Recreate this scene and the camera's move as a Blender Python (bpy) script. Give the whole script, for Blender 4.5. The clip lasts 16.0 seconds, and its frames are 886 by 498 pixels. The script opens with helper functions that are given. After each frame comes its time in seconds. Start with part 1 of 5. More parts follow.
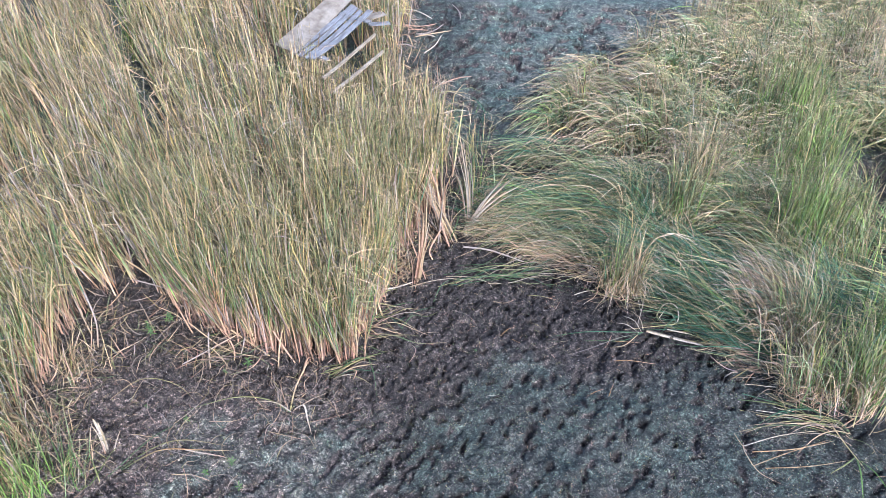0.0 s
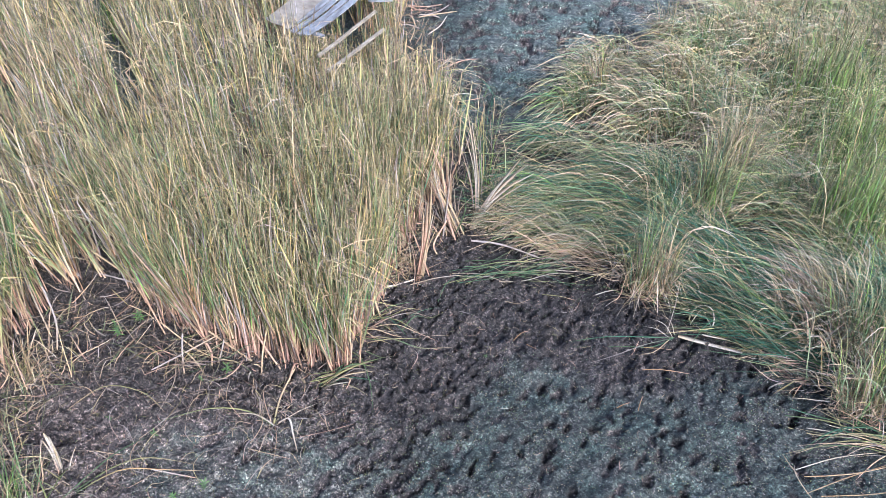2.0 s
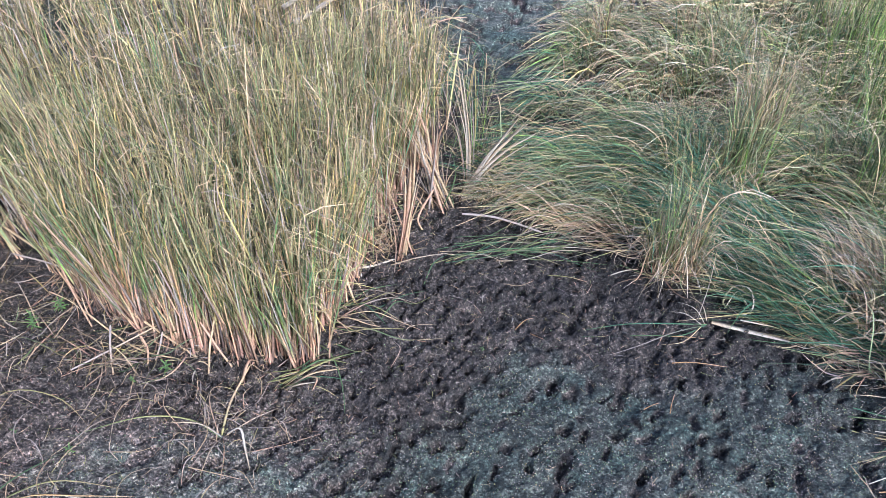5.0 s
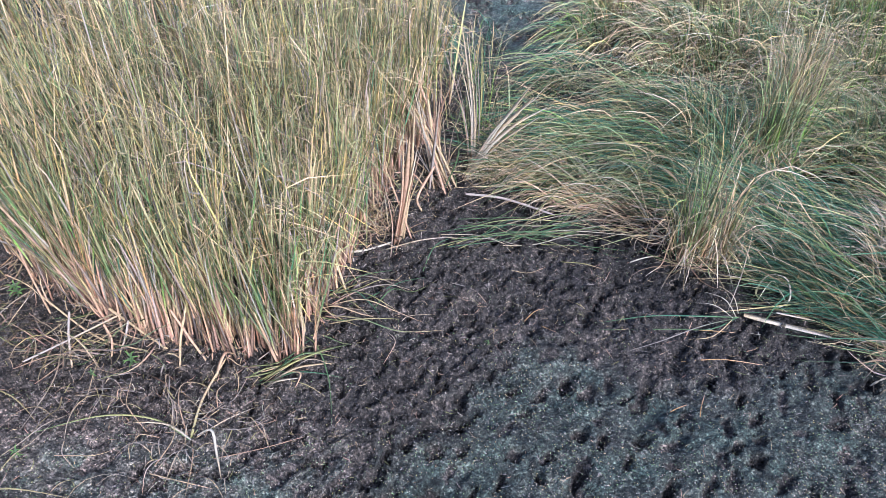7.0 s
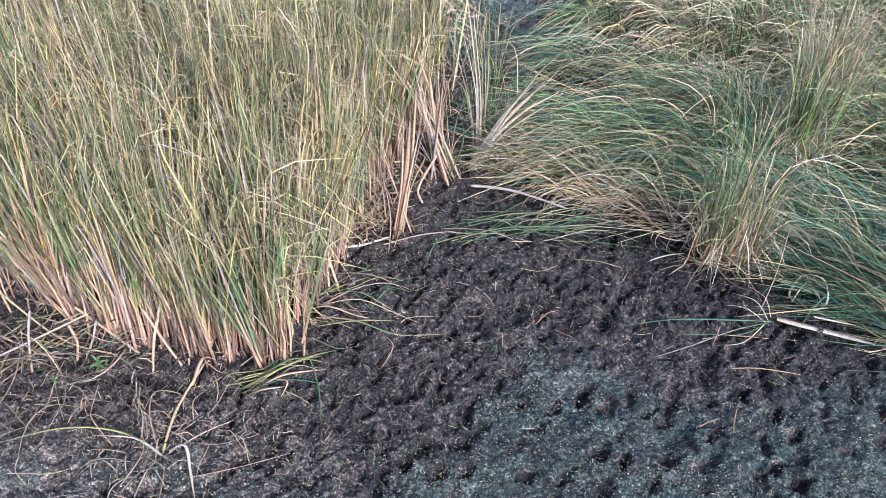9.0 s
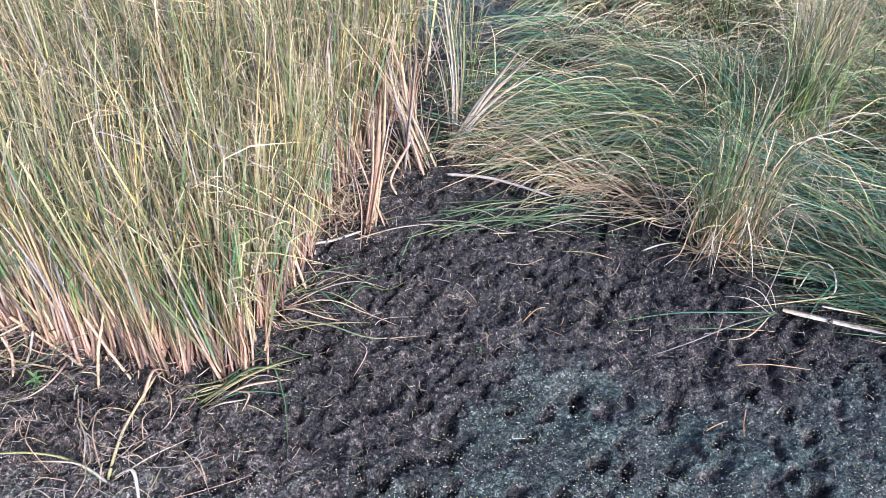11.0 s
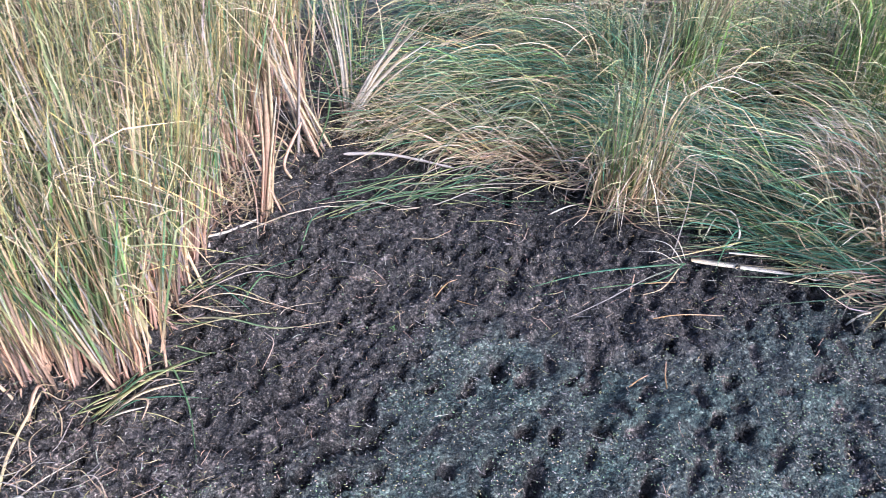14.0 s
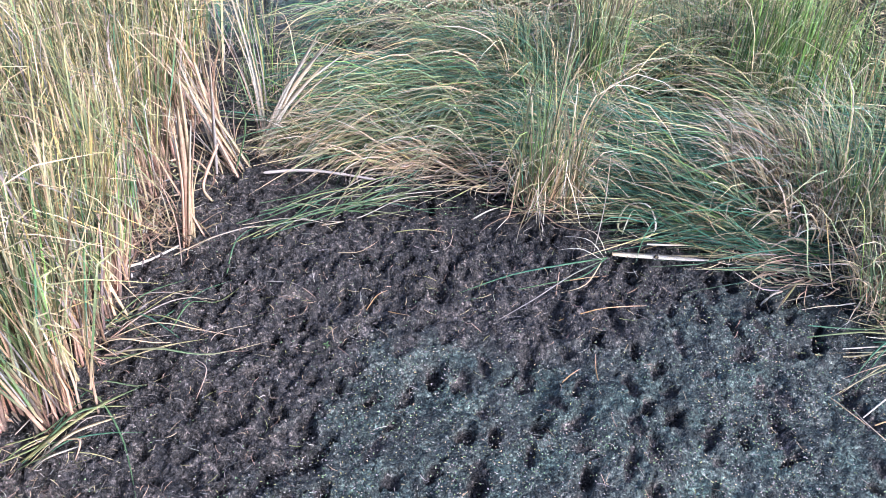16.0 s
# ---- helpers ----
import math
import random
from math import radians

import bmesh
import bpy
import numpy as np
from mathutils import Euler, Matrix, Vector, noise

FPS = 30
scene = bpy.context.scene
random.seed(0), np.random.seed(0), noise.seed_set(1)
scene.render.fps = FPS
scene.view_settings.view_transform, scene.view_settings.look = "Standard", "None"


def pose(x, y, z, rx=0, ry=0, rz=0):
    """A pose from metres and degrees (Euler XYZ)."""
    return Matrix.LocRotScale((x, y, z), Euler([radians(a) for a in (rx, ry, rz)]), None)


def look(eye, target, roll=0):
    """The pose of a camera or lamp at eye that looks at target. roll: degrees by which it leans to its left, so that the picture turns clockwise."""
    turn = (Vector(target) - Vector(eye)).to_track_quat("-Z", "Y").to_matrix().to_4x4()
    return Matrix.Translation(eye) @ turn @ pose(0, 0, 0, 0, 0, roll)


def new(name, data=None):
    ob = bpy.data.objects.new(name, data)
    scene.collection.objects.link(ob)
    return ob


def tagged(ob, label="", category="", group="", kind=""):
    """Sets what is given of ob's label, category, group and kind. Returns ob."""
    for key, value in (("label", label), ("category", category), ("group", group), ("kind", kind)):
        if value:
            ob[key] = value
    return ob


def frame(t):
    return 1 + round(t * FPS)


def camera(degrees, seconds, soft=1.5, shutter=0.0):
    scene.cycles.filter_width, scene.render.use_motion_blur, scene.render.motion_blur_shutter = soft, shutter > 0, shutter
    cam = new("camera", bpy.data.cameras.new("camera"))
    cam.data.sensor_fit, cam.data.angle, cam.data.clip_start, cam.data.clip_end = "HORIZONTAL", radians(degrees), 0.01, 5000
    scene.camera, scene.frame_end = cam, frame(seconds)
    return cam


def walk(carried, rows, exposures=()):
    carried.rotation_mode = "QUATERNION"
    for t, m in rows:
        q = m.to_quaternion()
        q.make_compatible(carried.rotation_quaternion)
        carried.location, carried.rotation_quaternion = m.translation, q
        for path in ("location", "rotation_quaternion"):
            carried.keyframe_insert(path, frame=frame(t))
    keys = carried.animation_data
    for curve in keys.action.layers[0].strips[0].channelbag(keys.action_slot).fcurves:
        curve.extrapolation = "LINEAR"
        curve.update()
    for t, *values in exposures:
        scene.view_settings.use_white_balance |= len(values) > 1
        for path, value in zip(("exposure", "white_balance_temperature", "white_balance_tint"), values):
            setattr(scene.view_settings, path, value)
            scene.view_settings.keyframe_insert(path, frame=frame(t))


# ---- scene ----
cam = camera(56.3, 16.0, soft=0.8, shutter=0.5)
PATH = [
    (0, (0.369, -0.08, 7.528), (0.329, 1.467, 6.262), 1.4),
    (0.5, (0.336, 0.13, 7.301), (0.3, 1.679, 6.036), 1.7),
    (1, (0.311, 0.364, 7.072), (0.275, 1.911, 5.805), 1.8),
    (1.5, (0.286, 0.576, 6.863), (0.25, 2.125, 5.599), 1.9),
    (2, (0.272, 0.786, 6.673), (0.233, 2.337, 5.411), 1.9),
    (2.5, (0.24, 0.978, 6.473), (0.202, 2.532, 5.214), 2.1),
    (3, (0.228, 1.171, 6.29), (0.187, 2.724, 5.031), 2.1),
    (3.5, (0.211, 1.364, 6.1), (0.183, 2.915, 4.837), 2.3),
    (4, (0.204, 1.547, 5.872), (0.209, 3.097, 4.608), 2.3),
    (6.5, (0.243, 2.292, 4.988), (0.238, 3.837, 3.719), 2.6),
    (7, (0.236, 2.428, 4.847), (0.232, 3.972, 3.575), 2.7),
    (7.5, (0.21, 2.562, 4.716), (0.213, 4.106, 3.444), 2.9),
    (8, (0.201, 2.678, 4.608), (0.204, 4.222, 3.337), 3.0),
    (8.5, (0.194, 2.795, 4.501), (0.197, 4.339, 3.23), 3.1),
    (9, (0.192, 2.903, 4.39), (0.194, 4.449, 3.121), 3.2),
    (9.5, (0.193, 3.022, 4.29), (0.198, 4.565, 3.018), 3.1),
    (10, (0.189, 3.131, 4.18), (0.234, 4.677, 2.913), 3.2),
    (12.5, (0.206, 3.434, 3.836), (0.278, 4.976, 2.564), 3.2),
    (13, (0.207, 3.427, 3.794), (0.388, 4.963, 2.526), 3.4),
    (13.5, (0.215, 3.421, 3.775), (0.437, 4.95, 2.505), 3.4),
    (14, (0.216, 3.415, 3.758), (0.5, 4.934, 2.488), 3.4),
    (14.5, (0.224, 3.41, 3.774), (0.568, 4.917, 2.505), 3.4),
    (15, (0.226, 3.407, 3.801), (0.672, 4.889, 2.535), 3.4),
    (15.5, (0.219, 3.403, 3.811), (0.674, 4.884, 2.546), 3.4),
    (16, (0.203, 3.396, 3.825), (0.662, 4.885, 2.571), 3.3),
]
walk(cam, [(t, look(eye, target, roll)) for t, eye, target, roll in PATH],
     [(0.0, 0.98, 5460, 16), (4.0, 0.92, 5440, 15), (8.0, 0.87, 5440, 16), (10.0, 1.0, 5450, 17), (13.0, 1.10, 5420, 17), (16.0, 1.28, 5420, 17)])

# ---- world and light: bright overcast evening, soft sun from behind the walk ----
SUN_ELEV, SUN_TURN = 36.0, 148.0          # degrees; turn counted from north (+y) clockwise
world = bpy.data.worlds.new("overcast_sky")
scene.world = world
world.use_nodes = True
wn = world.node_tree
sky = wn.nodes.new("ShaderNodeTexSky")
sky.sky_type, sky.sun_disc = "NISHITA", False
sky.sun_elevation, sky.sun_rotation = radians(SUN_ELEV), radians(SUN_TURN)
sky.air_density, sky.dust_density, sky.ozone_density = 1.0, 3.0, 1.0
wn.links.new(sky.outputs["Color"], wn.nodes["Background"].inputs["Color"])
wn.nodes["Background"].inputs["Strength"].default_value = 0.15
sun_data = bpy.data.lights.new("sun", "SUN")
sun_data.energy, sun_data.angle, sun_data.color = 2.45, radians(18), (1.0, 0.97, 0.93)
sun = new("sun", sun_data)
sd = Vector((math.sin(radians(SUN_TURN)) * math.cos(radians(SUN_ELEV)), math.cos(radians(SUN_TURN)) * math.cos(radians(SUN_ELEV)), math.sin(radians(SUN_ELEV))))
sun.matrix_world = look(sd * 60, (0, 0, 0))


# ---- materials ----
def node_material(name):
    m = bpy.data.materials.new(name)
    m.use_nodes = True
    return m, m.node_tree.nodes, m.node_tree.links, m.node_tree.nodes["Principled BSDF"]


def noise_node(nodes, links, vector, scale, detail=4.0, rough=0.6):
    n = nodes.new("ShaderNodeTexNoise")
    n.inputs["Scale"].default_value, n.inputs["Detail"].default_value, n.inputs["Roughness"].default_value = scale, detail, rough
    links.new(vector, n.inputs["Vector"])
    return n


def ramp_node(nodes, links, fac, stops):
    r = nodes.new("ShaderNodeValToRGB")
    els = r.color_ramp.elements
    while len(els) < len(stops):
        els.new(0.5)
    for e, (p, c) in zip(els, stops):
        e.position, e.color = p, (*c, 1)
    links.new(fac, r.inputs["Fac"])
    return r


def mix_node(nodes, links, fac, a, b, blend="MIX"):
    m = nodes.new("ShaderNodeMix")
    m.data_type, m.blend_type = "RGBA", blend
    for socket, value in ((m.inputs[0], fac), (m.inputs[6], a), (m.inputs[7], b)):
        if isinstance(value, (int, float)):
            socket.default_value = value
        elif isinstance(value, tuple):
            socket.default_value = (*value, 1)
        else:
            links.new(value, socket)
    return m.outputs[2]


def bump_node(nodes, links, height, strength, distance, bsdf, after=None):
    b = nodes.new("ShaderNodeBump")
    b.inputs["Strength"].default_value, b.inputs["Distance"].default_value = strength, distance
    links.new(height, b.inputs["Height"])
    if after:
        links.new(after.outputs["Normal"], b.inputs["Normal"])
    links.new(b.outputs["Normal"], bsdf.inputs["Normal"])
    return b


def leaf_material(name, gloss=0.55, thin=0.16):
    """Dry and green leaf tissue: the colour is carried by each leaf, mottled and veined here."""
    m, nodes, links, bsdf = node_material(name)
    at = nodes.new("ShaderNodeAttribute")
    at.attribute_name = "leaf_color"
    geo = nodes.new("ShaderNodeNewGeometry")
    spots = noise_node(nodes, links, geo.outputs["Position"], 38.0, 5.0, 0.7)
    tone = ramp_node(nodes, links, spots.outputs["Fac"], [(0.25, (0.62, 0.58, 0.55)), (0.5, (1, 1, 1)), (0.78, (1.25, 1.2, 1.1))])
    colour = mix_node(nodes, links, 1.0, at.outputs["Color"], tone.outputs["Color"], "MULTIPLY")
    links.new(colour, bsdf.inputs["Base Color"])
    bsdf.inputs["Roughness"].default_value = gloss
    bsdf.inputs["Specular IOR Level"].default_value = 0.35
    bump_node(nodes, links, spots.outputs["Fac"], 0.3, 0.004, bsdf)
    tr = nodes.new("ShaderNodeBsdfTranslucent")
    links.new(colour, tr.inputs["Color"])
    mx = nodes.new("ShaderNodeMixShader")
    mx.inputs[0].default_value = thin
    links.new(bsdf.outputs[0], mx.inputs[1])
    links.new(tr.outputs[0], mx.inputs[2])
    links.new(mx.outputs[0], nodes["Material Output"].inputs["Surface"])
    return m


LEAF = leaf_material("leaf_tissue")


def mud_material():
    """Peaty mud with a dried grey-green algae crust; the crust's spread is carried by the mesh."""
    m, nodes, links, bsdf = node_material("peat_mud")
    at = nodes.new("ShaderNodeAttribute")
    at.attribute_name = "crust"
    geo = nodes.new("ShaderNodeNewGeometry")
    p = geo.outputs["Position"]
    big, mid, fine = noise_node(nodes, links, p, 3.6, 5.0, 0.65), noise_node(nodes, links, p, 24.0, 9.0, 0.82), noise_node(nodes, links, p, 110.0, 4.0, 0.75)
    peat = ramp_node(nodes, links, mid.outputs["Fac"], [(0.35, (0.0095, 0.0088, 0.0090)), (0.49, (0.055, 0.0485, 0.046)), (0.62, (0.205, 0.178, 0.168))])
    crust = ramp_node(nodes, links, mid.outputs["Fac"], [(0.36, (0.020, 0.029, 0.0285)), (0.5, (0.067, 0.091, 0.087)), (0.64, (0.215, 0.252, 0.23))])
    edge = nodes.new("ShaderNodeMath")
    edge.operation = "MULTIPLY_ADD"
    links.new(big.outputs["Fac"], edge.inputs[0])
    edge.inputs[1].default_value = 1.6
    links.new(at.outputs["Fac"], edge.inputs[2])
    half = nodes.new("ShaderNodeMath")
    half.operation, half.inputs[1].default_value = "MULTIPLY", 0.5
    links.new(edge.outputs[0], half.inputs[0])
    spread = ramp_node(nodes, links, half.outputs[0], [(0.575, (0, 0, 0)), (0.86, (1, 1, 1))])
    slime = noise_node(nodes, links, p, 1.7, 4.0, 0.6)
    slimy = ramp_node(nodes, links, slime.outputs["Fac"], [(0.42, (1.08, 1.0, 0.96)), (0.62, (0.87, 1.06, 0.99))])
    tinted = mix_node(nodes, links, 1.0, crust.outputs["Color"], slimy.outputs["Color"], "MULTIPLY")
    base = mix_node(nodes, links, spread.outputs["Color"], peat.outputs["Color"], tinted)
    fleck = ramp_node(nodes, links, fine.outputs["Fac"], [(0.56, (0, 0, 0)), (0.66, (1, 1, 1))])
    flecked = mix_node(nodes, links, 0.55, base, mix_node(nodes, links, fleck.outputs["Color"], base, (0.17, 0.17, 0.15)))
    cell = nodes.new("ShaderNodeTexVoronoi")
    cell.inputs["Scale"].default_value = 66.0
    links.new(p, cell.inputs["Vector"])
    grey = nodes.new("ShaderNodeSeparateColor")
    links.new(cell.outputs["Color"], grey.inputs["Color"])
    crumb = ramp_node(nodes, links, grey.outputs["Red"], [(0.0, (0.35, 0.35, 0.35)), (0.6, (0.85, 0.85, 0.85)), (0.88, (1.5, 1.48, 1.44)), (1.0, (2.5, 2.4, 2.3))])
    clod = noise_node(nodes, links, p, 8.0, 3.0, 0.6)
    clods = ramp_node(nodes, links, clod.outputs["Fac"], [(0.34, (0.45, 0.45, 0.47)), (0.5, (0.97, 0.95, 0.94)), (0.68, (1.7, 1.6, 1.5))])
    broken = mix_node(nodes, links, 1.0, flecked, clods.outputs["Color"], "MULTIPLY")
    crumbly = mix_node(nodes, links, 1.0, broken, crumb.outputs["Color"], "MULTIPLY")
    dw = nodes.new("ShaderNodeAttribute")
    dw.attribute_name = "damp"
    soak = ramp_node(nodes, links, dw.outputs["Fac"], [(0.0, (1.95, 1.88, 1.84)), (0.4, (0.87, 0.88, 0.9)), (1.0, (0.30, 0.32, 0.36))])
    links.new(mix_node(nodes, links, 1.0, crumbly, soak.outputs["Color"], "MULTIPLY"), bsdf.inputs["Base Color"])
    rough = ramp_node(nodes, links, mid.outputs["Fac"], [(0.3, (0.42, 0.42, 0.42)), (0.7, (0.85, 0.85, 0.85))])
    links.new(rough.outputs["Color"], bsdf.inputs["Roughness"])
    b = bump_node(nodes, links, mid.outputs["Fac"], 0.9, 0.045, bsdf)
    b = bump_node(nodes, links, fine.outputs["Fac"], 0.8, 0.012, bsdf, b)
    bump_node(nodes, links, cell.outputs["Distance"], 0.8, -0.02, bsdf, b)
    return m


MUD = mud_material()


def board_material(name, low, high, grain=(3.0, 60.0, 60.0)):
    m, nodes, links, bsdf = node_material(name)
    tc = nodes.new("ShaderNodeTexCoord")
    mp = nodes.new("ShaderNodeMapping")
    mp.inputs["Scale"].default_value = grain
    links.new(tc.outputs["Object"], mp.inputs["Vector"])
    n = noise_node(nodes, links, mp.outputs["Vector"], 1.0, 5.0, 0.65)
    stain = noise_node(nodes, links, tc.outputs["Object"], 4.0, 3.0)
    c = ramp_node(nodes, links, n.outputs["Fac"], [(0.3, low), (0.7, high)])
    s = ramp_node(nodes, links, stain.outputs["Fac"], [(0.35, (0.6, 0.56, 0.52)), (0.6, (1, 1, 1))])
    links.new(mix_node(nodes, links, 1.0, c.outputs["Color"], s.outputs["Color"], "MULTIPLY"), bsdf.inputs["Base Color"])
    bsdf.inputs["Roughness"].default_value = 0.8
    bump_node(nodes, links, n.outputs["Fac"], 0.4, 0.004, bsdf)
    return m


BOARD = board_material("weathered_board", (0.15, 0.165, 0.185), (0.36, 0.375, 0.40))
SHEET = board_material("pale_sheet", (0.24, 0.215, 0.18), (0.38, 0.34, 0.28), (5.0, 12.0, 12.0))
LATH = board_material("peeled_lath", (0.34, 0.29, 0.21), (0.48, 0.42, 0.33))


# ---- mesh helpers ----
rng = np.random.default_rng(7)


def value_noise(x, y, seed=0):
    """Smooth lattice noise in 0..1."""
    xi, yi = np.floor(x).astype(np.int64), np.floor(y).astype(np.int64)
    fx, fy = x - xi, y - yi
    fx, fy = fx * fx * (3 - 2 * fx), fy * fy * (3 - 2 * fy)

    def h(a, b):
        v = (a * 374761393 + b * 668265263 + seed * 974711) & 0x7FFFFFFF
        v = ((v ^ (v >> 13)) * 1274126177) & 0x7FFFFFFF
        return ((v ^ (v >> 16)) & 0xFFFF) / 65535.0
    return (h(xi, yi) * (1 - fx) + h(xi + 1, yi) * fx) * (1 - fy) + (h(xi, yi + 1) * (1 - fx) + h(xi + 1, yi + 1) * fx) * fy


def inside(poly, x, y):
    """Which points lie in the polygon."""
    hit = np.zeros(x.shape, bool)
    for (x0, y0), (x1, y1) in zip(poly, poly[1:] + poly[:1]):
        cross = (y0 > y) != (y1 > y)
        hit ^= cross & (x < (x1 - x0) * (y - y0) / (y1 - y0 + 1e-12) + x0)
    return hit


def scatter(poly, n):
    """n random places in the polygon."""
    p = np.array(poly)
    lo, hi, out = p.min(0), p.max(0), np.zeros((0, 2))
    while len(out) < n:
        q = rng.uniform(lo, hi, (n * 2, 2))
        out = np.vstack([out, q[inside(poly, q[:, 0], q[:, 1])]])
    return out[:n]


def quads_mesh(name, verts, quads, colours=None, material=None, smooth=True):
    me = bpy.data.meshes.new(name)
    me.vertices.add(len(verts))
    me.vertices.foreach_set("co", np.ascontiguousarray(verts, np.float32).ravel())
    me.loops.add(len(quads) * 4)
    me.loops.foreach_set("vertex_index", np.ascontiguousarray(quads, np.int32).ravel())
    me.polygons.add(len(quads))
    me.polygons.foreach_set("loop_start", np.arange(0, len(quads) * 4, 4, dtype=np.int32))
    me.polygons.foreach_set("use_smooth", np.full(len(quads), smooth))
    me.update(calc_edges=True)
    if colours is not None:
        at = me.attributes.new("leaf_color", "FLOAT_COLOR", "POINT")
        at.data.foreach_set("color", np.c_[colours, np.ones(len(colours))].astype(np.float32).ravel())
    if material:
        me.materials.append(material)
    return me


def strips(base, az, lean, bend, power, length, width, twist, cols, segs=6, fold=0.0, sway=0.0):
    """Bent, tapering leaf blades. cols: (n, 4, 3) colours from foot to tip. fold: depth of the keel along the middle. Gives verts, quads, colours."""
    n = len(base)
    s = np.linspace(0, 1, segs + 1)
    mid = (s[:-1] + s[1:]) / 2
    th = lean[:, None] + bend[:, None] * mid[None] ** power[:, None]
    aa = az[:, None] + np.asarray(sway).reshape(-1, 1) * mid[None] ** 2
    d = np.stack([np.sin(th) * np.cos(aa), np.sin(th) * np.sin(aa), np.cos(th)], -1)
    step = (length / segs)[:, None, None]
    pos = np.concatenate([np.zeros((n, 1, 3)), np.cumsum(d * step, 1)], 1) + base[:, None]
    pos[..., 2] = np.maximum(pos[..., 2], 0.015 + 0.05 * ((np.arange(n) * 0.618) % 1.0)[:, None])
    tan = np.concatenate([d[:, :1], (d[:, :-1] + d[:, 1:]) / 2, d[:, -1:]], 1)
    return blade_faces(pos, tan, np.stack([-np.sin(az), np.cos(az), 0 * az], -1), s, twist, width, cols, fold)


def arched(base, lean, hook, start, end, length, width, twist, cols, segs=7, fold=0.0, droop=0.0, tipward=1.3):
    """Leaf blades that rise along lean (x and y run per metre of height), turn into the direction hook between start and end of their length, and droop at the tip."""
    n = len(base)
    s = 1 - (1 - np.linspace(0, 1, segs + 1)) ** tipward
    mid = (s[:-1] + s[1:]) / 2
    h = np.clip((mid[None] - start[:, None]) / (end - start)[:, None], 0, 1)
    h = (h * h * (3 - 2 * h))[..., None]
    up = np.c_[lean, np.ones(n)]
    up /= np.linalg.norm(up, axis=1, keepdims=True)
    over = hook / np.linalg.norm(hook, axis=1, keepdims=True)
    d = up[:, None] * (1 - h) + over[:, None] * h
    d[..., 2] -= np.asarray(droop).reshape(-1, 1) * mid[None] ** 3
    d /= np.linalg.norm(d, axis=2, keepdims=True) + 1e-9
    pos = np.concatenate([np.zeros((n, 1, 3)), np.cumsum(d * (np.diff(s)[None] * length[:, None])[..., None], 1)], 1) + base[:, None]
    pos[..., 2] = np.maximum(pos[..., 2], 0.015 + 0.05 * ((np.arange(n) * 0.618) % 1.0)[:, None])
    tan = np.concatenate([d[:, :1], (d[:, :-1] + d[:, 1:]) / 2, d[:, -1:]], 1)
    flat = np.hypot(hook[:, 0], hook[:, 1]) + 1e-6
    return blade_faces(pos, tan, np.stack([-hook[:, 1] / flat, hook[:, 0] / flat, 0 * flat], -1), s, twist, width, cols, fold)


def blade_faces(pos, tan, across, s, twist, width, cols, fold):
    """Verts, quads and colours of tapering blades along the given centre lines."""
    n, segs = len(pos), len(s) - 1
    perp = np.broadcast_to(across[:, None], tan.shape)
    nor = np.cross(perp, tan)
    tw = twist[:, None] * (0.4 + 0.6 * s[None])
    side = perp * np.cos(tw)[..., None] + nor * np.sin(tw)[..., None]
    w = width[:, None] * np.interp(s, [0, 0.15, 0.45, 0.8, 1], [0.8, 1.0, 0.95, 0.55, 0.06])[None]
    half = side * (w / 2)[..., None]
    at = np.interp(s, [0, 0.28, 0.62, 0.88], [0, 1, 2, 3])
    i0 = np.clip(np.floor(at).astype(int), 0, 2)
    f = (at - i0)[None, :, None]
    col = cols[:, i0] * (1 - f) + cols[:, i0 + 1] * f
    if fold:
        keel = pos - np.cross(tan, side) * (w * fold)[..., None]
        v, c, m = np.stack([pos - half, keel, pos + half], 2), np.stack([col] * 3, 2), 3
    else:
        v, c, m = np.stack([pos - half, pos + half], 2), np.stack([col] * 2, 2), 2
    idx = np.arange(n * (segs + 1) * m).reshape(n, segs + 1, m)
    q = np.stack([idx[:, :-1, :-1], idx[:, :-1, 1:], idx[:, 1:, 1:], idx[:, 1:, :-1]], -1)
    return v.reshape(-1, 3), q.reshape(-1, 4), c.reshape(-1, 3)


def tubes(points, radius, cols, sides=5):
    """Round stems along given centre lines: points (n, k, 3), radius (n, k), cols (n, k, 3)."""
    n, k, _ = points.shape
    tan = np.gradient(points, axis=1)
    tan /= np.linalg.norm(tan, axis=2, keepdims=True) + 1e-9
    ref = np.where(np.abs(tan[..., 2:]) > 0.8, np.array([1.0, 0, 0]), np.array([0, 0, 1.0]))
    u = np.cross(tan, ref)
    u /= np.linalg.norm(u, axis=2, keepdims=True) + 1e-9
    w = np.cross(tan, u)
    a = np.linspace(0, 2 * np.pi, sides, endpoint=False)
    ring = points[:, :, None] + radius[:, :, None, None] * (u[:, :, None] * np.cos(a)[:, None] + w[:, :, None] * np.sin(a)[:, None])
    idx = np.arange(n * k * sides).reshape(n, k, sides)
    nxt = np.roll(idx, -1, 2)
    q = np.stack([idx[:, :-1], nxt[:, :-1], nxt[:, 1:], idx[:, 1:]], -1)
    return ring.reshape(-1, 3), q.reshape(-1, 4), np.repeat(cols[:, :, None], sides, 2).reshape(-1, 3)


def joined(*sets):
    vs, qs, cs, off = [], [], [], 0
    for v, q, c in sets:
        vs.append(v), qs.append(q + off), cs.append(c)
        off += len(v)
    return np.vstack(vs), np.vstack(qs), np.vstack(cs)


def leaf_part(name, geometry, parent=None, label="", material=None):
    ob = new(name, quads_mesh(name, *geometry, material or LEAF))
    if parent:
        ob.parent = parent
    return tagged(ob, label)


